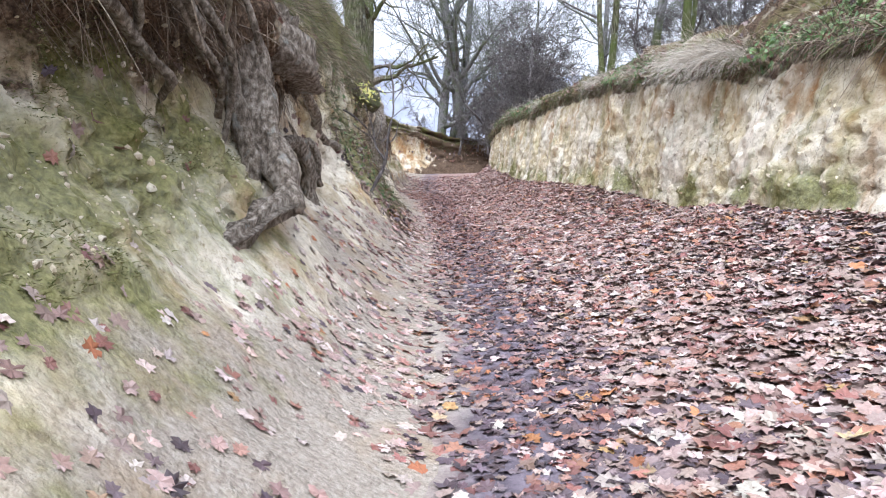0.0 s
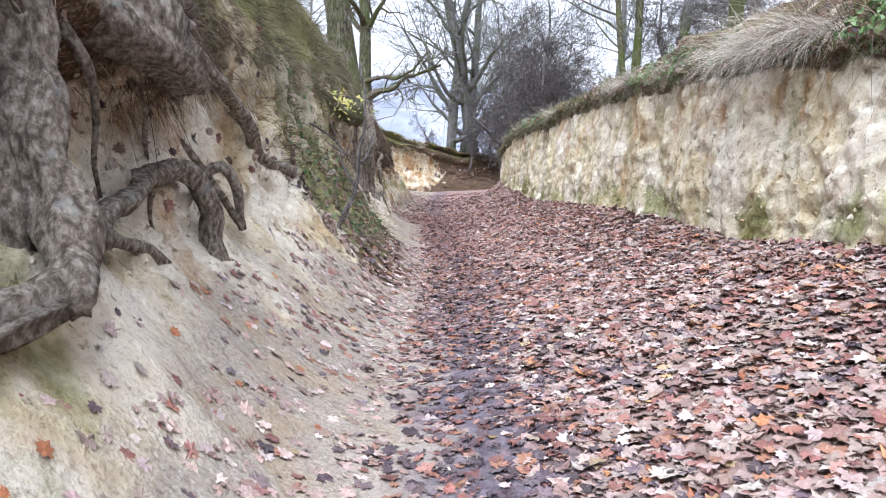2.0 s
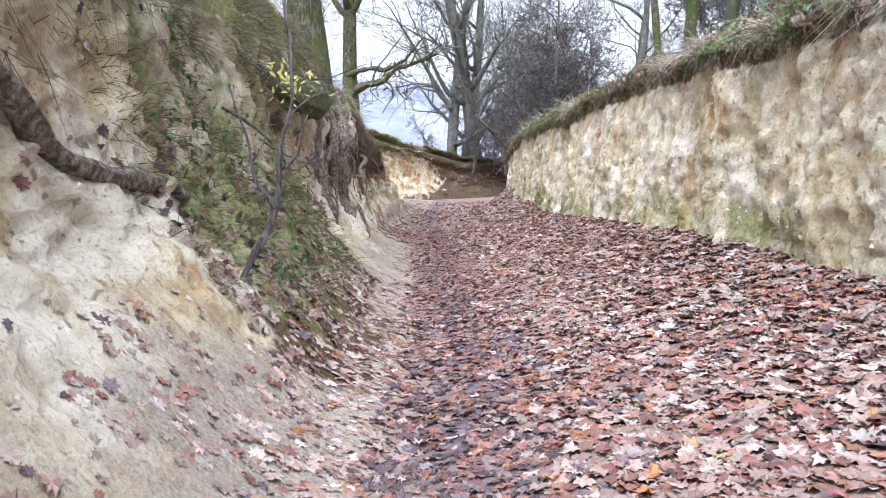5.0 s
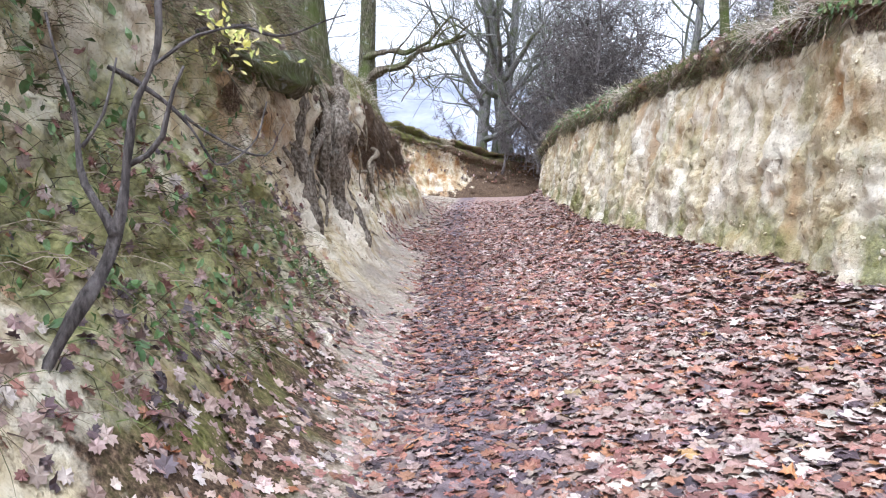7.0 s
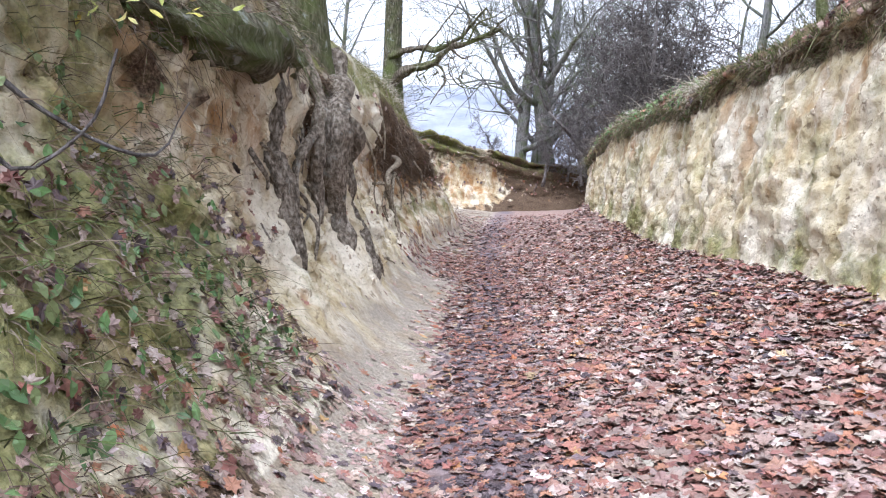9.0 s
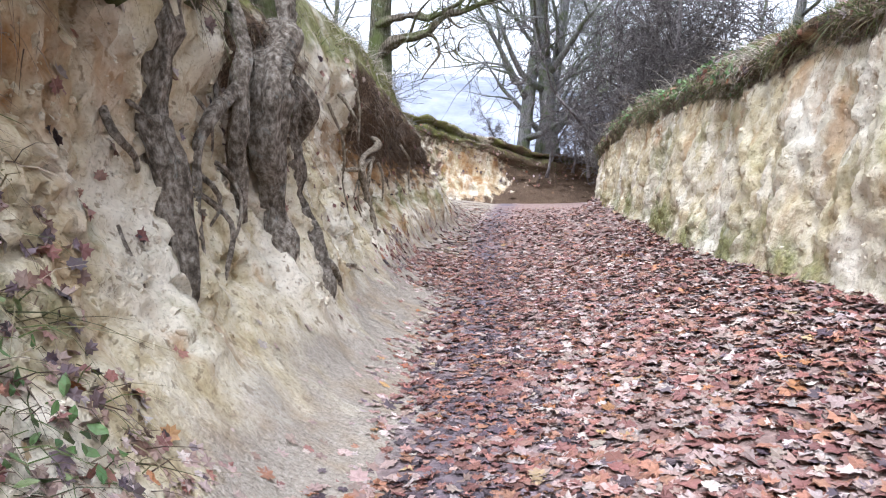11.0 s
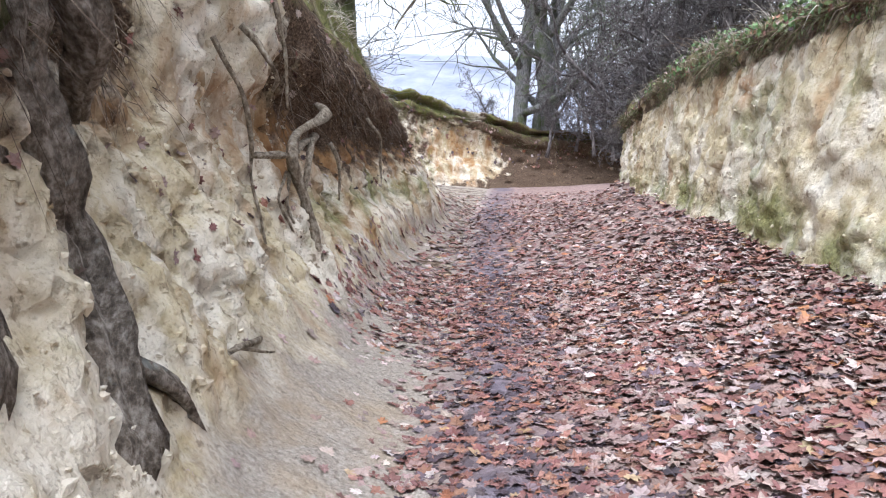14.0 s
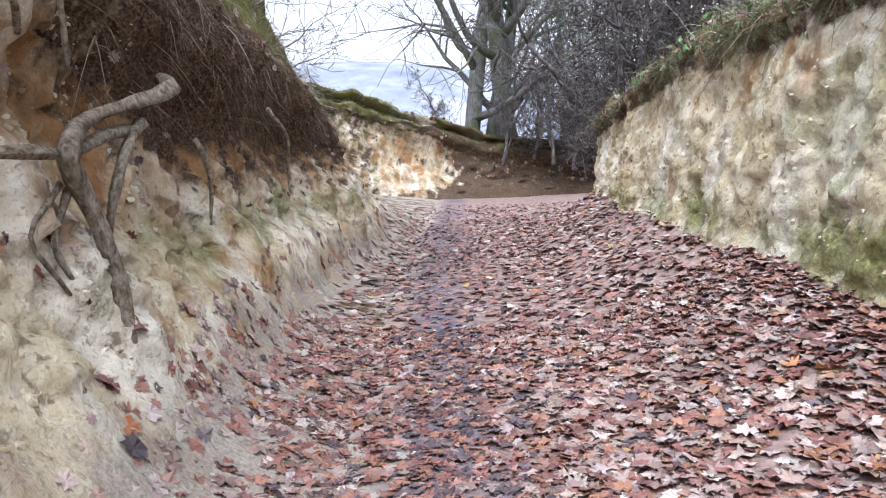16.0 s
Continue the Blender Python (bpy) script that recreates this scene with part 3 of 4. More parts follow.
def lane_share(x, y, L, R):
    """How thick the leaves lie."""
    edge = 0.10 + 0.28 * noise.noise(Vector((y * 0.5, 3, 0))) - 0.75 * bump01(y, 9.5, 18.0, 2) + drift(y) - 0.9 * bump01(y, 25.5, 45, 2)
    if x > edge:
        return 1.0 if x > edge + 0.5 else 0.75
    p = noise.noise(Vector((x * 1.1, y * 0.75, 2))) + 0.5 * noise.noise(Vector((x * 3, y * 3, 5)))
    low = max(0.0, 1 - (edge - x) * (1.7 if 18 < y < 24.5 else 0.75 if y > 12 else 0.5))
    return 0.03 + max(0.0, 0.55 + 0.9 * p) * low * 0.75


def build_litter():
    p = litter_places(42000, 0.0, 1.02, 1.2, 29.0, lane_share)
    far = litter_places(7000, 0.0, 1.02, 29.0, 47.0, lane_share)
    for name, q, sz in (("leaf_litter", p, (0.07, 0.165)), ("leaf_litter", far, (0.10, 0.17))):
        n = len(q)
        x, y = q[:, 0], q[:, 1]
        mid = np.array([drift(a) for a in y])
        lane = np.exp(-((x - mid - 0.45) / 0.55) ** 2)
        red = np.clip((y - 4) / 14, 0.15, 1.0)
        shares = np.stack([(0.74 - 0.55 * lane) * (1.1 - 0.3 * red), 0.18 + 0.40 * red + 0.15 * lane * red, 0.07 + 0.66 * lane * (1.25 - red * 0.6), np.full(n, 0.02)], 1).clip(0.01, 2)
        off = (x - mid < -0.15) & (y < 25)
        shares[off] = (0.8, 0.16, 0.06, 0.03)
        q[:, 2] += rng.uniform(0.004, 0.038, n) * np.clip((x - mid + 0.4) / 0.8, 0.25, 1) * (1 - 0.6 * lane)
        lie = np.array([(-(floor_z(a + 0.06, c) - floor_z(a - 0.06, c)) / 0.12 if a < 0.1 + drift(c) else -0.1, 0, 1.0) for a, c in q[:, :2]])
        lie /= np.linalg.norm(lie, axis=1)[:, None]
        size = rng.uniform(*sz, n) * (1 - 0.25 * lane) * np.where(off, 0.75, 1.0)
        tint = leaf_tints(n, shares) * np.where(off, 1.2, 1.0)[:, None]
        ob = leaf_cloud(name, LOBES if len(q) > 10000 else OVAL * (1.5, 1), q, lie, size, tint, LEAF, np.where(off, 0.07, 0.15), np.where(off, 0.10, 0.15))
        tagged(ob, "thick drift of fallen brown and rusty leaves on the lane", "leaf litter", kind="stuff")
    return ob


def bank_litter(name, bank, ylo, yhi, clo, chi, n, label, shares, mat=LEAF, size=(0.06, 0.12), outline=LOBES, tilt=0.5, lift=0.02, clump=0.0):
    a, b = rows_of(bank, ylo, yhi)
    r, c = rng.uniform(a, b, n * 3), rng.uniform(clo, chi, n * 3)
    p, nn = on_bank(bank, r, c)
    keep = np.array([noise.noise(Vector(q) * 1.3) > clump - 0.2 - 0.6 * rng.random() for q in p]) if clump else np.ones(len(p), bool)
    p, nn = p[keep][:n], nn[keep][:n]
    nn = np.where(nn[:, 2:] < -0.2, -nn, nn)
    m = len(p)
    tint = leaf_tints(m, shares) if shares is not None else np.array([(.10, .19, .06), (.07, .14, .05), (.13, .22, .08), (.19, .24, .10)])[rng.integers(0, 4, m)] * rng.uniform(.8, 1.2, (m, 1))
    return tagged(leaf_cloud(name, outline, p + nn * lift, nn, rng.uniform(*size, m), tint, mat, 0.25, tilt), label, "leaves", kind="stuff")


def blades(name, p, lean, length, width, tint, label, cat="grass", droop=0.6, mat=BLADE, segs=3):
    """Grass blades or rootlets: thin bent strips that start at p and go the way of lean."""
    n = len(p)
    side = np.cross(lean, rng.normal(0, 1, (n, 3)))
    side /= np.linalg.norm(side, axis=1)[:, None] + 1e-9
    wob = rng.normal(0, 0.25, (n, 3))
    rows = []
    for k in range(segs + 1):
        t = k / segs
        q = p + (lean * t + wob * t * t * 0.8 + np.array((0, 0, -droop)) * t * t) * length[:, None]
        w = width[:, None] * (1 - 0.85 * t)
        rows += [q - side * w, q + side * w]
    v = np.stack(rows, 1)
    m = 2 * (segs + 1)
    quad = np.array([(2 * k, 2 * k + 1, 2 * k + 3, 2 * k + 2) for k in range(segs)])
    faces = (quad[None] + (np.arange(n) * m)[:, None, None]).reshape(-1, 4)
    col = np.repeat(np.hstack([tint, np.ones((n, 1))])[:, None], m, 1).reshape(-1, 4)
    return tagged(mesh_object(name, v.reshape(-1, 3), faces, [mat], False, tint=col), label, cat, kind="stuff")


def grass_on(name, bank, ylo, yhi, clo, chi, n, length, width, up, out, droop, cols, label, clump=0.35, cat="grass"):
    a, b = rows_of(bank, ylo, yhi)
    r, c = rng.uniform(a, b, n * 4), rng.uniform(clo, chi, n * 4)
    p, nn = on_bank(bank, r, c)
    keep = np.array([noise.noise(Vector(q) * 1.7 + Vector((3, 3, 3))) + 0.5 * noise.noise(Vector(q) * 5) > clump - 0.5 + 0.4 * rng.random() for q in p])
    p, nn = p[keep][:n], nn[keep][:n]
    m = len(p)
    sgn = 1.0 if bank == "bank_left" else -1.0
    lean = np.tile((sgn * out, 0, up), (m, 1)) + rng.normal(0, 0.35, (m, 3))
    cols = np.array(cols)
    tint = cols[rng.integers(0, len(cols), m)] * rng.uniform(0.75, 1.25, (m, 1))
    return blades(name, p, lean, rng.uniform(*length, m), np.full(m, width), tint, label, cat, droop)


STRAW = [(.46, .41, .33), (.56, .51, .43), (.36, .31, .24), (.50, .45, .38)]
TURF = [(.075, .11, .025), (.11, .145, .04), (.13, .125, .055), (.20, .165, .09), (.045, .055, .018)]
FIBRE = [(.085, .058, .04), (.15, .105, .07), (.22, .165, .115), (.055, .038, .026), (.33, .27, .20)]


# ---- trees and shrubs ----
def grow(seed, height, r0, levels, spread, kids, bend=0.18, first=0.35, rise_=0.25, thin=0.6, rmin=0.004, plug=False):
    """Trunk, limbs and twigs of one bare tree, as three lists of verts and faces."""
    rr = random.Random(seed)
    parts = [([], []), ([], []), ([], [])]

    def branch(p, d, length, r, level):
        n = max(3, 9 - 3 * level) if level < 3 else 2 if level == 3 else 1
        pts, dirs = [p.copy()], []
        d = d.copy()
        for i in range(n):
            k = bend * (0.55 if level == 0 else 1.0 + 0.3 * level)
            d = (d + Vector((rr.gauss(0, k), rr.gauss(0, k), rr.gauss(0, k) + (rise_ * 0.12 if level else 0.1)))).normalized()
            p = p + d * length / n
            pts.append(p.copy())
            dirs.append(d.copy())
        tip = 0.45 if level == 0 else 0.25
        radii = [r * (1 - (1 - tip) * i / n) for i in range(n + 1)]
        radii = [max(rmin, q) for q in radii]
        if level == 0:
            radii[0] *= 1.35
            if plug:
                pts, radii = [pts[0] + Vector((-0.35, 0, -0.6)), *pts], [r * 0.25, *radii]
        if level == 0 and plug:
            drawn = list(zip(pts, radii))
            pts, radii = pts[1:], radii[1:]
        else:
            drawn = list(zip(pts, radii))
        v, f = parts[0 if level == 0 else 1 if level <= 2 else 2]
        tube(v, f, [a for a, _ in drawn], [c for _, c in drawn], 12 if level == 0 else 5 if level == 1 else 3, 0.18 if level == 0 else 0.0, seed)
        if level >= levels:
            return
        for _ in range(kids[level]):
            t = first + (1 - first) * rr.random() if level == 0 else 0.2 + 0.8 * rr.random()
            i = min(n - 1, int(t * n))
            q = pts[i].lerp(pts[i + 1], t * n - i) if i + 1 <= n else pts[-1]
            side = dirs[i].orthogonal().normalized()
            side.rotate(Matrix.Rotation(rr.uniform(0, 2 * math.pi), 3, dirs[i]))
            nd = (dirs[i] * (1 - spread) + side * spread + Vector((0, 0, rise_ * 0.4))).normalized()
            branch(q, nd, length * rr.uniform(0.4, 0.68) * (0.9 if level else 0.75), radii[i] * rr.uniform(0.4, thin), level + 1)
        branch(pts[-1], d, length * 0.45, radii[-1], level + 1)

    branch(Vector((0, 0, -0.3)), Vector((0, 0, 1)), height, r0, 0)
    return parts


def thing(name, parts, mats, label, cat, group=""):
    """An Empty at the base with a mesh for each named part."""
    root = new(name)
    root.empty_display_size = 0.1
    for (pname, (v, f)), m in zip(parts, mats):
        if v:
            ob = mesh_object(pname, [tuple(a) for a in v], f, [m])
            ob.parent = root
            if pname == "twigs":
                tagged(ob, kind="stuff")
    return tagged(root, label, cat, group)


def tree(name, seed, at, height, r0, mats, label, cat="tree", group="", turn=0.0, levels=4, spread=0.62, kids=(9, 6, 5, 3), **kw):
    a, b, c = grow(seed, height, r0, levels, spread, kids, **kw)
    ob = thing(name, (("trunk", a), ("limbs", b), ("twigs", c)), mats, label, cat, group)
    ob.matrix_basis = pose(*at, 0, 0, turn)
    return ob


def height_on(bank, x, y):
    """Height of a bank's outer turf at a place."""
    g = GRIDS[bank]
    if bank == "bank_far":
        i = int(np.argmin(abs(g[:, 0, 0] - x)))
        row = g[i]
        j = int(np.argmin(abs(row[:18, 1] - y)))
        return float(row[j, 2])
    i = int(np.argmin(abs(g[:, 0, 1] - y)))
    row = g[i]
    half = row[: row.shape[0] // 2] if bank == "bank_right" else row[row.shape[0] // 2:]
    j = int(np.argmin(abs(half[:, 0] - x)))
    return float(half[j, 2])


def roots(name, specs, mat, label, cat="root"):
    """One root system: an Empty with a mesh part for each root; rows of points, radius at the start and at the end."""
    root = new(name)
    root.location = specs[0][0][0]
    for i, (pts, r0, r1) in enumerate(specs):
        v, f = [], []
        root_mesh(v, f, [Vector(p) - root.location for p in pts], r0, r1, gnarl=0.7, wander=0.06 if r0 > 0.05 else 0.03, seed=i * 1.7 + len(pts), sides=18 if r0 > 0.1 else 10 if r0 > 0.05 else 6)
        ob = mesh_object("root", [tuple(a) for a in v], f, [mat])
        ob.parent = root
    return tagged(root, label, cat)


# the tree over the first undercut: its stem roots hang down the bank
old = tree("bank_tree", 3, (-2.7, 6.5, 3.4), 7.5, 0.38, (BARK_MOSS, BARK, TWIG), "old mossy tree on the rim above an undercut bank", kids=(6, 4, 2, 1), plug=True)
roots("bare_root", [
    ([(-2.6, 6.6, 3.7), (-1.95, 6.45, 3.0), (-1.60, 6.25, 2.3), (-1.46, 6.1, 1.7), (-1.22, 5.88, 1.2), (-1.30, 5.45, 1.06), (-1.46, 4.95, .92), (-1.62, 4.4, .78)], 0.21, 0.06),
    ([(-2.3, 6.2, 3.2), (-1.80, 6.05, 2.6), (-1.66, 6.0, 1.9), (-1.52, 5.95, 1.3), (-1.55, 5.95, .9)], 0.10, 0.06),
    ([(-2.3, 6.5, 2.9), (-1.55, 6.9, 2.55), (-1.38, 7.5, 2.32), (-1.55, 8.1, 2.3), (-1.9, 8.6, 2.4)], 0.19, 0.12),
    ([(-2.4, 6.8, 3.2), (-1.7, 7.6, 2.85), (-1.75, 8.6, 2.85), (-2.1, 9.4, 2.9)], 0.16, 0.1),
    ([(-1.36, 6.0, 1.4), (-1.20, 5.8, 1.14), (-1.12, 5.7, 1.08)], 0.10, 0.06),
    ([(-1.45, 6.1, 1.5), (-1.5, 6.5, 1.25), (-1.6, 6.9, 1.05)], 0.07, 0.03),
    ([(-1.40, 5.5, 1.02), (-1.42, 5.3, .85), (-1.35, 5.2, .7), (-1.5, 5.1, .55)], 0.05, 0.02),
    ([(-2.2, 4.0, 3.1), (-1.75, 4.3, 2.75), (-1.6, 4.8, 2.45), (-1.75, 5.5, 2.2)], 0.06, 0.03),
    ([(-2.2, 3.2, 3.2), (-1.70, 3.7, 2.75), (-1.72, 4.3, 2.35), (-1.9, 4.6, 2.1)], 0.05, 0.03),
    ([(-1.9, 5.4, 3.0), (-1.5, 5.7, 2.7), (-1.45, 6.0, 2.3)], 0.035, 0.02),
    ([(-2.0, 3.3, 2.65), (-1.84, 3.9, 2.38), (-1.80, 4.4, 2.2), (-1.74, 4.8, 2.02), (-1.9, 5.1, 1.9)], 0.06, 0.03),
    ([(-2.0, 3.8, 2.75), (-1.72, 4.4, 2.55), (-1.66, 5.0, 2.35), (-1.62, 5.5, 2.05), (-1.75, 5.8, 1.8)], 0.05, 0.025),
    ([(-1.9, 5.0, 2.8), (-1.60, 5.4, 2.45), (-1.58, 5.7, 2.1), (-1.66, 5.8, 1.7), (-1.75, 5.7, 1.4)], 0.045, 0.02),
    ([(-1.8, 6.6, 2.6), (-1.52, 6.7, 2.2), (-1.62, 6.9, 1.8), (-1.7, 7.1, 1.5)], 0.04, 0.015),
    ([(-1.9, 7.4, 2.5), (-1.62, 7.6, 2.1), (-1.76, 7.9, 1.8), (-1.85, 8.3, 1.6)], 0.03, 0.012),
], ROOT, "thick bark-covered roots hanging down an eroded bank")
roots("arched_root", [
    ([(-1.45, 6.3, 1.25), (-1.62, 7.2, 1.45), (-1.66, 8.0, 1.63), (-1.58, 8.35, 1.57), (-1.53, 8.5, 1.25), (-1.52, 8.52, .9)], 0.06, 0.075),
    ([(-1.42, 6.5, 1.3), (-1.55, 7.3, 1.15), (-1.55, 7.8, .92)], 0.05, 0.03),
    ([(-1.6, 7.6, 1.5), (-1.72, 7.8, 1.3), (-1.7, 7.9, 1.1)], 0.018, 0.01),
], ROOT, "grey root arching out of the pale sand face")
roots("slanting_root", [([(-1.9, 8.5, 2.05), (-1.75, 8.8, 1.75), (-1.62, 9.1, 1.4), (-1.52, 9.32, 1.12)], 0.035, 0.045),
                        ([(-1.85, 9.1, 1.55), (-1.66, 9.2, 1.66), (-1.6, 9.35, 1.5), (-1.55, 9.4, 1.12)], 0.045, 0.05)], ROOT, "dark straight root leaning on the sand face")
roots("snaking_root", [([(-2.1, 9.3, 3.0), (-1.88, 9.9, 2.5), (-1.86, 10.6, 2.25), (-1.86, 11.1, 1.9), (-1.80, 11.6, 1.72), (-1.72, 12.3, 1.66), (-1.72, 12.9, 1.5), (-1.8, 13.4, 1.4)], 0.075, 0.05),
                       ([(-2.2, 9.0, 3.1), (-1.95, 9.4, 2.75), (-1.9, 9.9, 2.5)], 0.11, 0.06)], ROOT, "long dark root snaking along the bank")
# the great root stool in the middle of the walk
great = tree("rim_oak", 11, (-2.25, 21.4, 2.6), 9.0, 0.42, (BARK_MOSS, BARK, TWIG), "large grey-barked oak on an eroded bank edge", kids=(7, 5, 3, 2), plug=True, bend=0.09)
stool = [
    ([(-2.0, 19.5, 3.5), (-1.82, 19.25, 2.7), (-1.80, 19.2, 1.9), (-1.68, 19.15, 1.35), (-1.58, 19.1, 1.0), (-1.66, 19.05, .6), (-1.8, 19.0, .3)], 0.19, 0.12),
    ([(-1.95, 20.6, 3.3), (-1.68, 20.3, 2.6), (-1.64, 20.2, 2.1), (-1.72, 20.3, 1.65), (-1.72, 20.4, 1.3)], 0.085, 0.06),
    ([(-1.66, 20.25, 2.3), (-1.75, 19.8, 2.05), (-1.75, 19.6, 1.4), (-1.68, 19.6, .9)], 0.06, 0.03),
    ([(-2.0, 21.8, 3.3), (-1.76, 21.5, 2.5), (-1.72, 21.6, 1.9), (-1.70, 21.8, 1.3), (-1.46, 21.6, .85), (-1.36, 21.5, .52), (-1.55, 21.45, .2)], 0.24, 0.11),
    ([(-1.95, 21.2, 3.0), (-1.78, 21.3, 2.2), (-1.82, 21.5, 1.5), (-1.60, 21.7, .9), (-1.46, 21.8, .6), (-1.65, 21.9, .3)], 0.16, 0.08),
    ([(-1.85, 21.2, 2.8), (-1.60, 20.8, 2.4), (-1.64, 20.9, 1.8), (-1.60, 21.0, 1.15), (-1.48, 20.9, .7), (-1.65, 20.85, .3)], 0.20, 0.10),
    ([(-1.9, 21.5, 2.7), (-1.62, 21.8, 2.3), (-1.85, 22.1, 1.9)], 0.11, 0.05),
    ([(-1.66, 21.6, 1.1), (-1.42, 21.9, .72), (-1.36, 22.1, .5), (-1.5, 22.3, .35)], 0.07, 0.03),
]
rq = random.Random(9)
for _ in range(20):
    y0, z0 = rq.uniform(18.6, 21.6), rq.uniform(1.3, 2.7)
    pts, yy, zz = [], y0, z0
    for k in range(4):
        pts.append((-1.58 - 0.17 * (zz - 0.6) - (0.12 if k in (0, 3) else 0) + rq.uniform(-.05, .05), yy, zz))
        yy += rq.uniform(-.22, .22)
        zz -= rq.uniform(.12, .34)
    stool.append((pts, rq.uniform(.014, .034), rq.uniform(.008, .016)))
stool = [([(x - 0.09 - 0.35 * a, y, z) for x, y, z in p], a, b) for p, a, b in stool]
roots("root_stool", stool, ROOT, "tangle of thick exposed oak roots down the bank")
roots("elbow_root", [
    ([(-2.25, 27.1, 2.3), (-2.08, 26.8, 2.2), (-2.10, 26.2, 2.03), (-2.10, 25.75, 1.93), (-2.04, 25.45, 1.77), (-2.02, 25.6, 1.5), (-1.95, 25.7, 1.1), (-1.88, 25.65, .72), (-1.9, 25.65, .5)], 0.045, 0.055),
    ([(-2.2, 25.0, 1.75), (-2.1, 25.3, 1.74), (-2.08, 25.7, 1.78), (-2.12, 26.3, 1.9)], 0.03, 0.04),
    ([(-2.1, 26.4, 1.95), (-2.05, 26.1, 1.75), (-2.05, 25.95, 1.5), (-2.1, 25.9, 1.2)], 0.04, 0.02),
    ([(-2.1, 25.6, 1.6), (-2.08, 25.35, 1.3), (-2.0, 25.5, 1.0)], 0.022, 0.014),
    ([(-2.1, 25.5, 1.6), (-2.08, 25.2, 1.35), (-2.02, 25.4, 1.05)], 0.018, 0.012),
], ROOT_PALE, "bleached elbow-shaped root sticking out of the bank")
for sx, pts in enumerate([[(-2.2, 25.5, 3.2), (-2.1, 25.6, 2.7), (-2.15, 25.7, 2.2)], [(-2.25, 29.8, 2.3), (-2.1, 30.0, 2.0), (-2.15, 30.2, 1.6), (-2.1, 30.1, 1.3)],
                          [(-2.3, 27.8, 1.9), (-2.2, 27.9, 1.6), (-2.25, 28.0, 1.2)], [(-2.2, 24.2, 2.6), (-2.05, 24.4, 2.1), (-2.1, 24.6, 1.6), (-2.0, 24.6, 1.0)],
                          [(-2.25, 24.9, 2.8), (-2.0, 25.0, 2.45), (-2.15, 25.3, 2.3)], [(-1.75, 4.9, 2.9), (-1.45, 5.1, 2.6), (-1.5, 5.3, 2.35)]]):
    roots("hanging_root", [(pts, 0.028, 0.012)], ROOT_PALE, "thin pale root hanging free from the rim")
roots("mossy_log", [([(-2.7, 16.2, 3.0), (-2.0, 17.0, 2.85), (-1.75, 18.0, 2.8), (-1.9, 19.2, 3.0), (-2.2, 20.4, 3.1)], 0.16, 0.22)], BARK_MOSS, "mossy trunk lying along the rim", "log")
roots("fallen_stick", [([(-1.78, 22.2, .68), (-1.64, 22.6, .66), (-1.60, 22.95, .64), (-1.62, 23.3, .62)], 0.03, 0.02), ([(-1.6, 22.9, .64), (-1.5, 23.1, .58), (-1.5, 23.25, .55)], 0.015, 0.008)],
      ROOT_PALE, "bleached forked stick lying on the sand", "stick")

# the leaning sapling at the foot of the bank
roots("sapling", [
    ([(-1.28, 12.45, .80), (-1.12, 12.55, 1.1), (-0.98, 12.65, 1.42), (-0.95, 12.7, 1.75), (-0.88, 12.8, 2.1), (-0.84, 12.9, 2.6), (-0.9, 13.0, 3.1)], 0.035, 0.012),
    ([(-0.98, 12.65, 1.42), (-1.12, 12.7, 1.65), (-1.2, 12.75, 2.0), (-1.35, 12.8, 2.4)], 0.02, 0.006),
    ([(-0.95, 12.7, 1.72), (-0.8, 12.75, 1.85), (-0.72, 12.8, 2.15)], 0.014, 0.005),
    ([(-1.15, 12.72, 1.8), (-1.05, 12.75, 1.95), (-1.02, 12.8, 2.2)], 0.01, 0.004),
    ([(-0.87, 12.8, 2.15), (-0.7, 12.9, 2.3), (-0.5, 13.0, 2.38)], 0.010, 0.004),
], TWIG, "thin bare sapling leaning over the lane", "sapling")
roots("bank_twig", [
    ([(-2.0, 16.0, 2.9), (-1.6, 15.9, 2.95), (-1.1, 15.8, 2.85), (-0.6, 15.8, 2.98)], 0.02, 0.006),
    ([(-1.9, 14.4, 2.4), (-1.5, 14.6, 2.1), (-1.3, 14.7, 1.75), (-1.1, 14.8, 1.9), (-1.0, 14.9, 2.2)], 0.018, 0.006),
    ([(-1.9, 15.4, 2.2), (-1.5, 15.5, 1.9), (-1.25, 15.6, 1.85), (-1.1, 15.7, 2.1)], 0.014, 0.005),
], TWIG, "bare twigs arching out from the bank", "twig")
yp = np.array((-1.55, 16.0, 2.86)) + rng.normal(0, 1, (70, 3)) * (0.22, 0.3, 0.12)
tagged(leaf_cloud("yellow_spray", OVAL, yp, np.tile((0.2, -0.6, 0.7), (70, 1)), rng.uniform(0.06, 0.13, 70),
                  np.array([(.55, .50, .10), (.48, .52, .14), (.62, .56, .20)])[rng.integers(0, 3, 70)], GREEN, 0.3, 0.5, 0.7), "spray of yellow-green leaves on a twig", "leaves", kind="stuff")

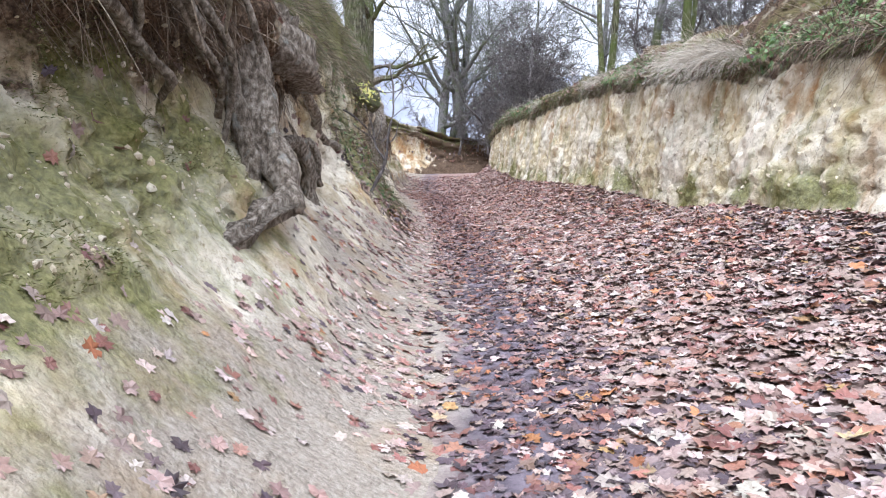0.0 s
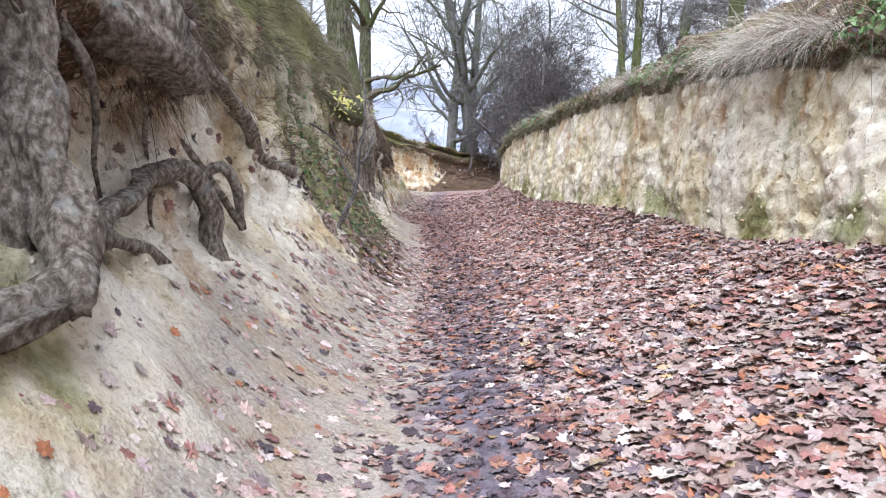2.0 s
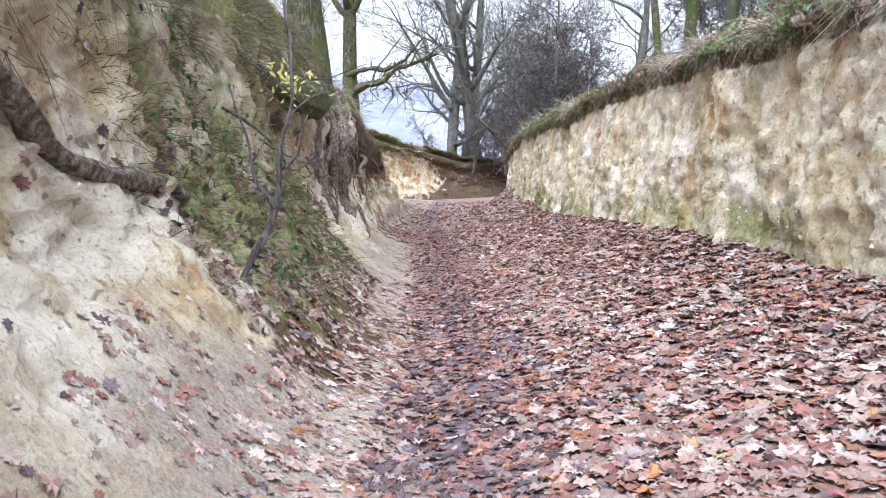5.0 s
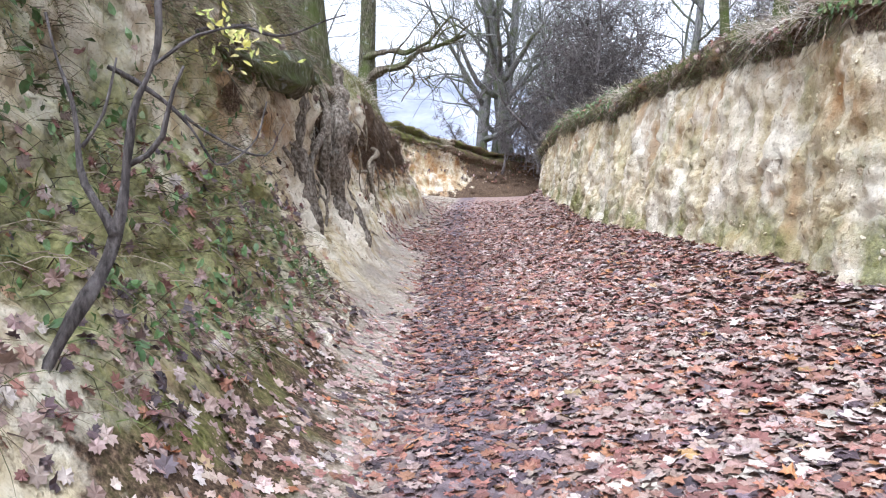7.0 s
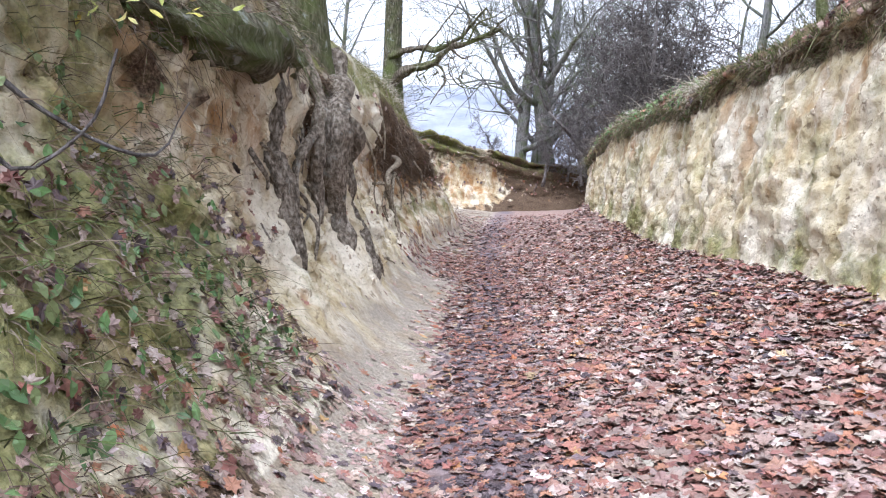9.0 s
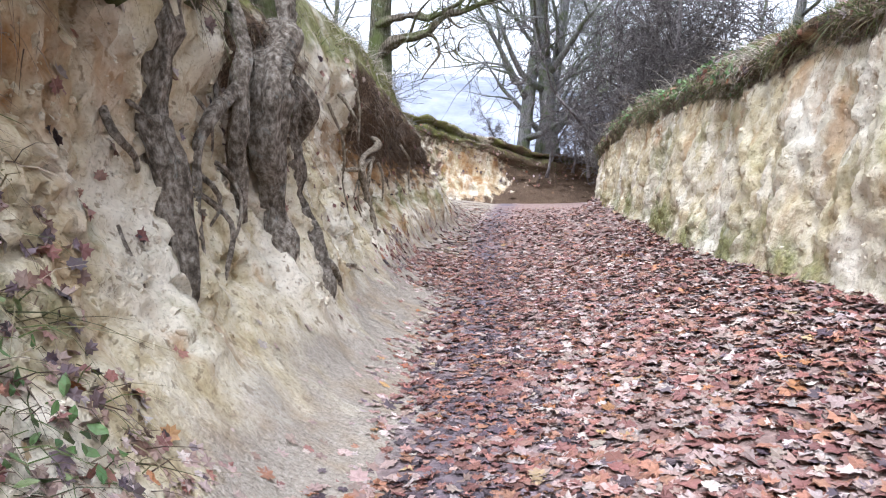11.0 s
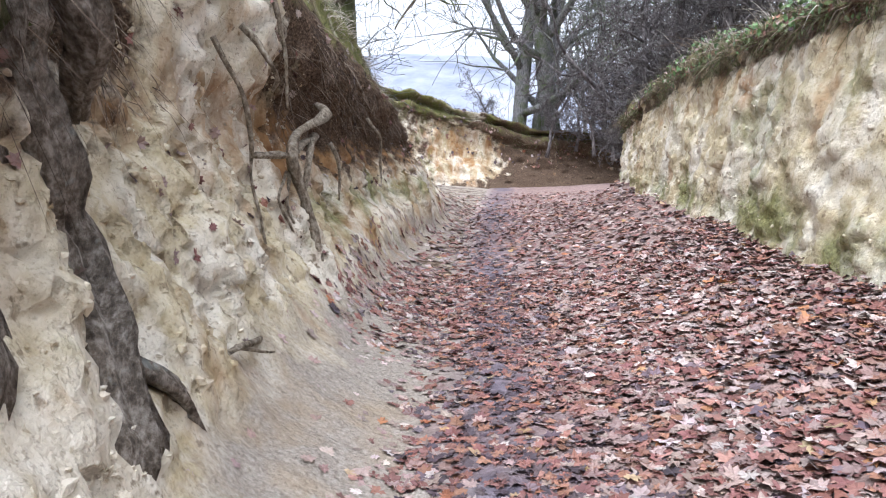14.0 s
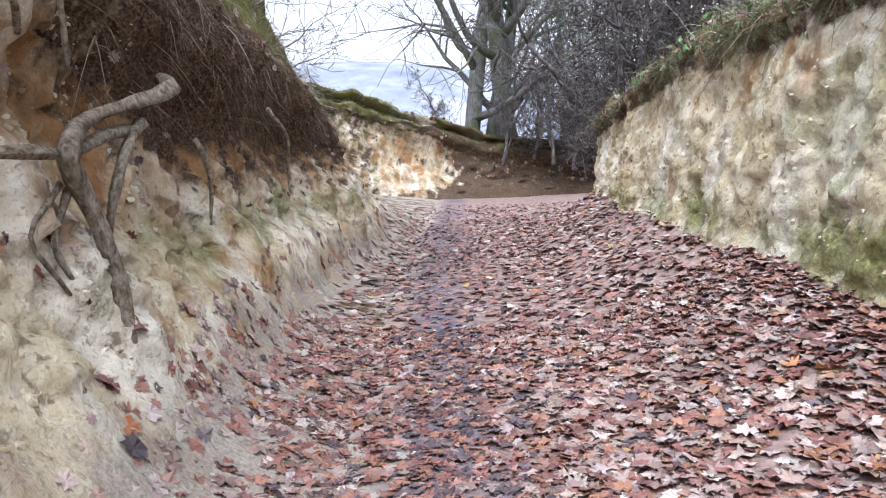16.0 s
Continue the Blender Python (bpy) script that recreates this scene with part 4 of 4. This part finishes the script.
# the tree behind the left bank with its crooked limbs over the lane
tree("crooked_oak", 21, (-3.25, 32.0, 3.6), 8.5, 0.30, (BARK_MOSS, BARK, TWIG), "grey oak with crooked limbs behind the bank", kids=(8, 6, 4, 2), rmin=0.007)
def crooked_twigs():
    """Jagged side twigs along the two large limbs."""
    q, out = random.Random(17), []
    lines = ([(-2.6, 31.6, 4.75), (-1.5, 31.3, 5.2), (-0.2, 31.0, 5.6)], [(-2.5, 31.8, 5.3), (-1.3, 31.5, 5.5), (-0.6, 31.4, 6.2)], [(-2.6, 31.7, 4.6), (-1.8, 31.3, 4.5), (-1.2, 31.2, 4.4)])
    for k in range(54):
        line = lines[k % 3]
        i, t = q.randrange(2), q.random()
        p = Vector(line[i]).lerp(Vector(line[i + 1]), t)
        d = Vector((q.uniform(-0.2, 1.0), q.uniform(-0.7, 0.5), q.uniform(-0.9, 0.8))).normalized()
        pts, step = [tuple(p)], q.uniform(0.14, 0.32)
        for _ in range(4):
            d = (d + Vector((q.gauss(0, .5), q.gauss(0, .4), q.gauss(0.05, .5)))).normalized()
            p = p + d * step
            pts.append(tuple(p))
        out.append((pts, q.uniform(.012, .026), .005))
    return out


roots("crooked_limb", [
    ([(-3.2, 32.0, 4.35), (-2.6, 31.6, 4.75), (-2.0, 31.4, 4.85), (-1.5, 31.3, 5.2), (-0.9, 31.2, 5.35), (-0.2, 31.0, 5.6)], 0.13, 0.03),
    ([(-3.2, 32.0, 5.1), (-2.5, 31.8, 5.3), (-1.9, 31.6, 5.25), (-1.3, 31.5, 5.5), (-0.6, 31.4, 6.2)], 0.10, 0.02),
    ([(-2.0, 31.4, 4.85), (-1.75, 31.3, 4.7), (-1.65, 31.2, 4.35), (-1.85, 31.1, 4.05), (-2.0, 31.0, 3.75)], 0.05, 0.012),
    ([(-1.7, 31.2, 4.4), (-1.55, 31.1, 4.3), (-1.5, 31.1, 4.0)], 0.02, 0.006),
    ([(-1.5, 31.3, 5.2), (-1.2, 31.2, 4.9), (-0.9, 31.1, 4.95), (-0.5, 31.0, 4.75)], 0.03, 0.006),
    ([(-1.1, 31.2, 5.3), (-0.8, 31.0, 5.7), (-0.3, 30.9, 5.9), (0.3, 30.8, 6.3)], 0.03, 0.006),
    ([(-2.4, 31.6, 4.8), (-2.2, 31.4, 5.2), (-1.8, 31.2, 5.6), (-1.2, 31.0, 6.3)], 0.04, 0.01),
] + crooked_twigs(), BARK, "dark crooked oak limbs reaching over the lane", "branch")

# the twin trees at the bend
for at, h, r, sd in (((-0.15, 53.6, 1.9), 15, 0.36, 31), ((0.75, 54.2, 1.9), 16, 0.34, 32), ((1.45, 54.0, 1.9), 16, 0.46, 33)):
    tree("bend_tree", sd, at, h, r, (BARK_HAZED, BARK_HAZED, BARK_HAZED), "tall grey tree standing on the bank at the bend", group="trees at the bend", kids=(10, 6, 4, 2), first=0.12, bend=0.12, rmin=0.012)

# slim trees and scrub on the right rim
for at, h, r, sd in (((4.5, 20.2, 3.2), 8, 0.11, 41), ((4.55, 14.3, 3.1), 7, 0.085, 42), ((4.7, 14.7, 3.2), 6, 0.05, 43), ((5.4, 25.5, 3.7), 8, 0.10, 44), ((4.9, 11.2, 3.3), 5, 0.045, 45)):
    tree("slim_tree", sd, at, h, r, (BARK_MOSS, TWIG, TWIG), "slim bare tree on the grassy rim", group="slim trees on the rim", kids=(7, 4, 3, 2), first=0.3, bend=0.1)

wood = [tree("wood_tree", 50 + i, (0, 0, -50), 10, 0.16, (BARK_HAZED, BARK_HAZED, BARK_HAZED), "bare grey tree of the wood behind", group="wood behind the lane", kids=(10, 6, 4, 2), rmin=0.011, first=0.1, bend=0.14, spread=0.6) for i in range(3)]
rp = random.Random(5)
spots = [(rp.uniform(7, 24), rp.uniform(16, 62)) for _ in range(14)] + [(rp.uniform(3.2, 9), rp.uniform(56, 72)) for _ in range(5)] + [(-8.5, 47), (-12, 52), (-9, 26), (-7, 14)]
for i, (x, y) in enumerate(spots):
    z = height_on("bank_right", x, y) if x > 0 and y < 55 else height_on("bank_left", x, y) if x < 0 and y < 46 else 2.0
    m = pose(x, y, z, 0, 0, rp.uniform(0, 360))
    if i < 3:
        wood[i].matrix_basis = m
    else:
        copy_thing(wood[i % 3], m @ pose(0, 0, 0, rp.uniform(-5, 5), rp.uniform(-5, 5), 0))

shrub_kw = dict(rmin=0.007, kids=(9, 5, 4, 2), first=0.05, bend=0.28, spread=0.75, levels=4, rise_=0.35)
shrubs = [tree("thorn_shrub", 70 + i, (0, 0, -50), 2.2, 0.05, (TWIG, TWIG, TWIG), "dense bare thorn shrub on the bank", "shrub", "thorn scrub", **shrub_kw) for i in range(3)]
sspots = [(rp.uniform(2.9, 5.5), rp.uniform(33, 42), rp.uniform(1.0, 1.9)) for _ in range(15)] + [(rp.uniform(-0.6, 6), rp.uniform(50.8, 53), rp.uniform(0.8, 1.7)) for _ in range(9)] \
    + [(rp.uniform(4.4, 6.5), rp.uniform(8.5, 12), rp.uniform(0.6, 0.9)) for _ in range(1)] + [(4.45, 8.4, 0.55), (4.75, 9.3, 0.7), (4.5, 10.3, 0.6), (5.2, 9.9, 0.8), (4.8, 12.3, 0.45)] + [(rp.uniform(5.2, 9), rp.uniform(15, 33), rp.uniform(0.8, 1.4)) for _ in range(6)] \
    + [(-2.7, 13.5, 0.5), (-2.9, 15.2, 0.6), (-2.8, 17.5, 0.55), (-3.2, 19.4, 0.7), (-1.5, 53, 0.8), (-7.5, 44, 0.9), (-5.5, 42, 0.6)]
for i, (x, y, k) in enumerate(sspots):
    z = height_on("bank_right", x, y) if x > 0 and y < 46 else height_on("bank_left", x, y) if x < 0 and y < 46 else height_on("bank_far", x, y + 0.6) - 0.1
    m = pose(x, y, z, rp.uniform(-12, 12), rp.uniform(-18, 5), rp.uniform(0, 360))
    ob = shrubs[i] if i < 3 else copy_thing(shrubs[i % 3], m)
    ob.matrix_basis = m @ Matrix.Diagonal((k, k, k, 1))


# the wooded hill across the valley, its haze put into the colour
def build_hill():
    v, f = [], []
    n = 80
    for k in range(n + 1):
        x = -500 + 1000 * k / n
        top = 62 + 16 * noise.noise(Vector((x * 0.006, 0, 1))) + 2.5 * fbm(x, 0, 5, 0.06, 4) - 0.03 * x
        for j in range(9):
            t = j / 8
            v.append((x, 330 + 190 * t, -8 + (top + 8) * math.sin(t * math.pi / 2) + (1.5 * fbm(x, t * 40, 0, 0.08, 3) if j else 0)))
    for k in range(n):
        for j in range(8):
            a = k * 9 + j
            f.append((a, a + 9, a + 10, a + 1))
    k = Mat("hazed_wood", 1.0, 0.0)
    # blue-grey tones stand in for the haze of distance
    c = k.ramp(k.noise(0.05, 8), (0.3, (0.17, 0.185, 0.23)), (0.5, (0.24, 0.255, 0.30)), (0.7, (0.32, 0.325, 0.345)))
    return tagged(mesh_object("backdrop_hill", v, f, [k.done(c)]), "wooded hillside across the valley, haze painted into its colour", "hill", kind="structure")


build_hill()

# ---- leaf litter, grass and fibres ----
litter = build_litter()
bank_litter("ledge_leaves", "bank_left", 1.5, 38, 34, 66, 700, "scattered brown leaves caught on the bank", (0.6, 0.3, 0.15, 0.02), clump=0.15)
bank_litter("nettle_patch", "bank_left", 12.6, 17.3, 20, 62, 750, "low green nettles and ivy on the bank", None, GREEN, (0.05, 0.11), OVAL, 0.6, 0.05, 0.35)
bank_litter("rim_leaves", "bank_right", 3, 40, 20, 36, 900, "brown leaves scattered on the grassy slope", (0.5, 0.4, 0.2, 0.03), clump=0.1)
NL, NR = GRIDS["bank_left"].shape[1], GRIDS["bank_right"].shape[1]
grass_on("rim_grass", "bank_left", 1.5, 40, 66, 88, 5000, (0.10, 0.32), 0.004, 0.7, 0.5, 0.9, TURF + STRAW[:2], "tufts of green and straw grass along the rim")
for ya, yb, count in ((1.5, 9.5, 1500), (9.5, 11.6, 220), (16.0, 18.0, 200), (20.2, 23.4, 700), (26.4, 37, 1900)):
    grass_on("rootlets", "bank_left", ya, yb, 49, 66, count, (0.10, 0.5), 0.0035, -0.3, 0.35, 0.7, FIBRE, "fine brown rootlets hanging from the rim", 0.3, "rootlets")
grass_on("bank_grass", "bank_left", 12.0, 17.6, 16, 60, 3400, (0.10, 0.38), 0.004, 0.35, 0.7, 0.8, TURF + FIBRE, "straggling grass and dry stalks on the bank", 0.2)
grass_on("turf", "bank_right", 3, 40, 26, 41, 15000, (0.06, 0.20), 0.005, 0.8, 0.25, 0.5, TURF + TURF + TURF + STRAW[2:3], "short turf on the rim", 0.25)
grass_on("turf_fringe", "bank_right", 3, 38, 33, 41, 3800, (0.10, 0.34), 0.004, -0.1, 0.5, 0.7, FIBRE[:2] + TURF + FIBRE[3:4], "turf and fibres overhanging the wall's rim", 0.2)
grass_on("straw_grass", "bank_right", 7.5, 38, 22, 32, 1600, (0.3, 0.6), 0.004, 0.7, 0.4, 0.6, STRAW, "long bleached grass drooping over the rim", 0.72)
grass_on("straw_grass", "bank_left", 24, 40, 70, 86, 1500, (0.25, 0.5), 0.004, 0.5, 0.5, 0.6, STRAW, "bleached grass on the rim", 0.35)

bank_litter("bank_leaves", "bank_left", 12.0, 17.8, 10, 45, 900, "brown leaves caught in the growth on the bank", (0.6, 0.25, 0.25, 0.03), clump=0.1)
grass_on("far_rim_grass", "bank_far", -12, 10, 5, 18, 5200, (0.2, 0.75), 0.010, 0.5, 0.3, 0.6, FIBRE + TURF, "dark dry growth on the rim of the far bank", 0.1)

for ty, k in ((10.3, 1.0), (10.9, 1.4), (11.6, 1.5), (12.3, 1.3), (13.4, 0.9), (15.2, 0.8), (17.0, 0.9), (18.1, 0.8), (24.0, 0.8)):
    base = lerp_table(RIGHT, ty)
    n = int(220 * k)
    p0 = np.array((base[2] + 0.12, ty, base[3] + 0.12)) + rng.normal(0, 1, (n, 3)) * (0.12, 0.24 * k, 0.03)
    lean = np.tile((-0.75, -0.35, 0.55), (n, 1)) + rng.normal(0, 0.25, (n, 3))
    blades("straw_tuft", p0, lean, rng.uniform(0.4, 0.75, n) * k, np.full(n, 0.0035), np.array(STRAW)[rng.integers(0, 4, n)] * rng.uniform(0.85, 1.15, (n, 1)), "tuft of long bleached grass drooping over the rim", "grass tuft", 0.75)


for ya, yb, count in ((8.8, 12.5, 2200), (12.5, 20.0, 3200)):
    grass_on("rim_tangle", "bank_left", ya, yb, 58, 80, count, (0.15, 0.5), 0.004, 0.15, 0.7, 0.9, TURF + FIBRE + STRAW[2:3], "tangle of grass, stalks and fibres hanging from the rim", 0.3)
bank_litter("far_bank_leaves", "bank_far", -14, 12, 4, 26, 900, "dead leaves caught in the growth on the far bank", (0.3, 0.5, 0.4, 0.03), size=(0.12, 0.2), clump=0.1)
# moss cushions on the shaded near bank
for ya, yb, ca, cb, count in ((1.5, 6.4, 24, 52, 6000), (11.5, 17.5, 34, 66, 5000)):
    grass_on("moss_cushions", "bank_left", ya, yb, ca, cb, count, (0.012, 0.04), 0.004, 0.4, 0.6, 0.4, [(.15, .155, .055), (.19, .185, .075), (.12, .135, .04), (.25, .23, .11)], "short olive moss cushions on the earth bank", 0.45, "moss")


def clods(name, bank, ylo, yhi, clo, chi, n, size, label):
    """Crumbs and chips of earth that stand proud of a cut face, half set in it."""
    a, b = rows_of(bank, ylo, yhi)
    p, nn = on_bank(bank, rng.uniform(a, b, n), rng.uniform(clo, chi, n))
    ring = [(math.cos(q), math.sin(q), h) for h, o in ((-0.45, 0.0), (0.45, 0.5)) for q in [(k + o) * math.pi / 2.5 for k in range(5)]]
    shape = np.array(ring + [(0, 0, -1), (0, 0, 1)])
    tri = [t for k in range(5) for t in ((k, (k + 1) % 5, 5 + k), ((k + 1) % 5, 5 + (k + 1) % 5, 5 + k), (k, 10, (k + 1) % 5), (5 + k, 5 + (k + 1) % 5, 11))]
    r0 = size[0] * (size[1] / size[0]) ** (rng.random(n) ** 2)
    v = shape[None] * rng.uniform(0.55, 1.3, (n, 12, 1)) * r0[:, None, None] * rng.uniform(0.6, 1.5, (n, 1, 3))
    v = v + (p - nn * (0.25 * r0)[:, None])[:, None]
    faces = (np.array(tri)[None] + (np.arange(n) * 12)[:, None, None]).reshape(-1, 3)
    return tagged(mesh_object(name, v.reshape(-1, 3), faces, [EARTH], False), label, "earth clods", kind="stuff")


clods("bank_clods", "bank_left", 1.5, 12.0, 26, 54, 1500, (0.007, 0.028), "crumbling chips of pale earth on the cut bank")
clods("bank_clods", "bank_left", 17.0, 27.0, 24, 56, 2400, (0.007, 0.032), "crumbling chips of pale earth on the cut bank")
clods("wall_clods", "bank_right", 5.0, 36.0, NR - 42, NR - 10, 3000, (0.007, 0.028), "crumbling chips of pale earth on the steep wall")
# brambles that spill over the rim
for ya, yb, count in ((4.5, 9.8, 1700), (12.8, 16.5, 500), (24.0, 33.0, 700)):
    bank_litter("bramble_patch", "bank_right", ya, yb, 25, 40, count, "dark green bramble leaves spilling over the turf rim", None, GREEN, (0.04, 0.10), OVAL, 0.8, 0.10, 0.2)
    grass_on("bramble_stems", "bank_right", ya, yb, 27, 40, count // 4, (0.4, 0.9), 0.005, 0.6, 0.6, 0.9, FIBRE, "arching brown bramble stems on the rim", 0.3, "stems")


# ---- single large leaves that can be told apart, on top of the drift ----
def build_single_leaves():
    shapes = []
    for k in range(8):
        t = np.array([BRIGHT[0] if k == 7 else (PALE[k % 5], RUST[k % 5], PALE[(k + 2) % 5])[k % 3]])
        ob = leaf_cloud("leaf", LOBES, np.zeros((1, 3)), np.array([(0, 0, 1.0)]), np.array([0.13]), t, LEAF, 0.25, 0.05)
        shapes.append(ob.data)
        bpy.data.objects.remove(ob)
    pts = litter_places(240, 0.1, 0.98, 3.0, 27.0, lambda x, y, L, R: 1.0 if x > 0.9 else 0.15 if x > 0.1 else 0.0)
    for x, y, z in pts:
        ob = new("leaf", shapes[rp.randrange(8)])
        ob.parent = litter
        s = rp.uniform(0.75, 1.1)
        ob.matrix_basis = pose(x, y, z + (0.04 if x > 0.3 else 0.012), rp.uniform(-22, 22), rp.uniform(-22, 22), rp.uniform(0, 360)) @ Matrix.Diagonal((s, s, s, 1))


build_single_leaves()
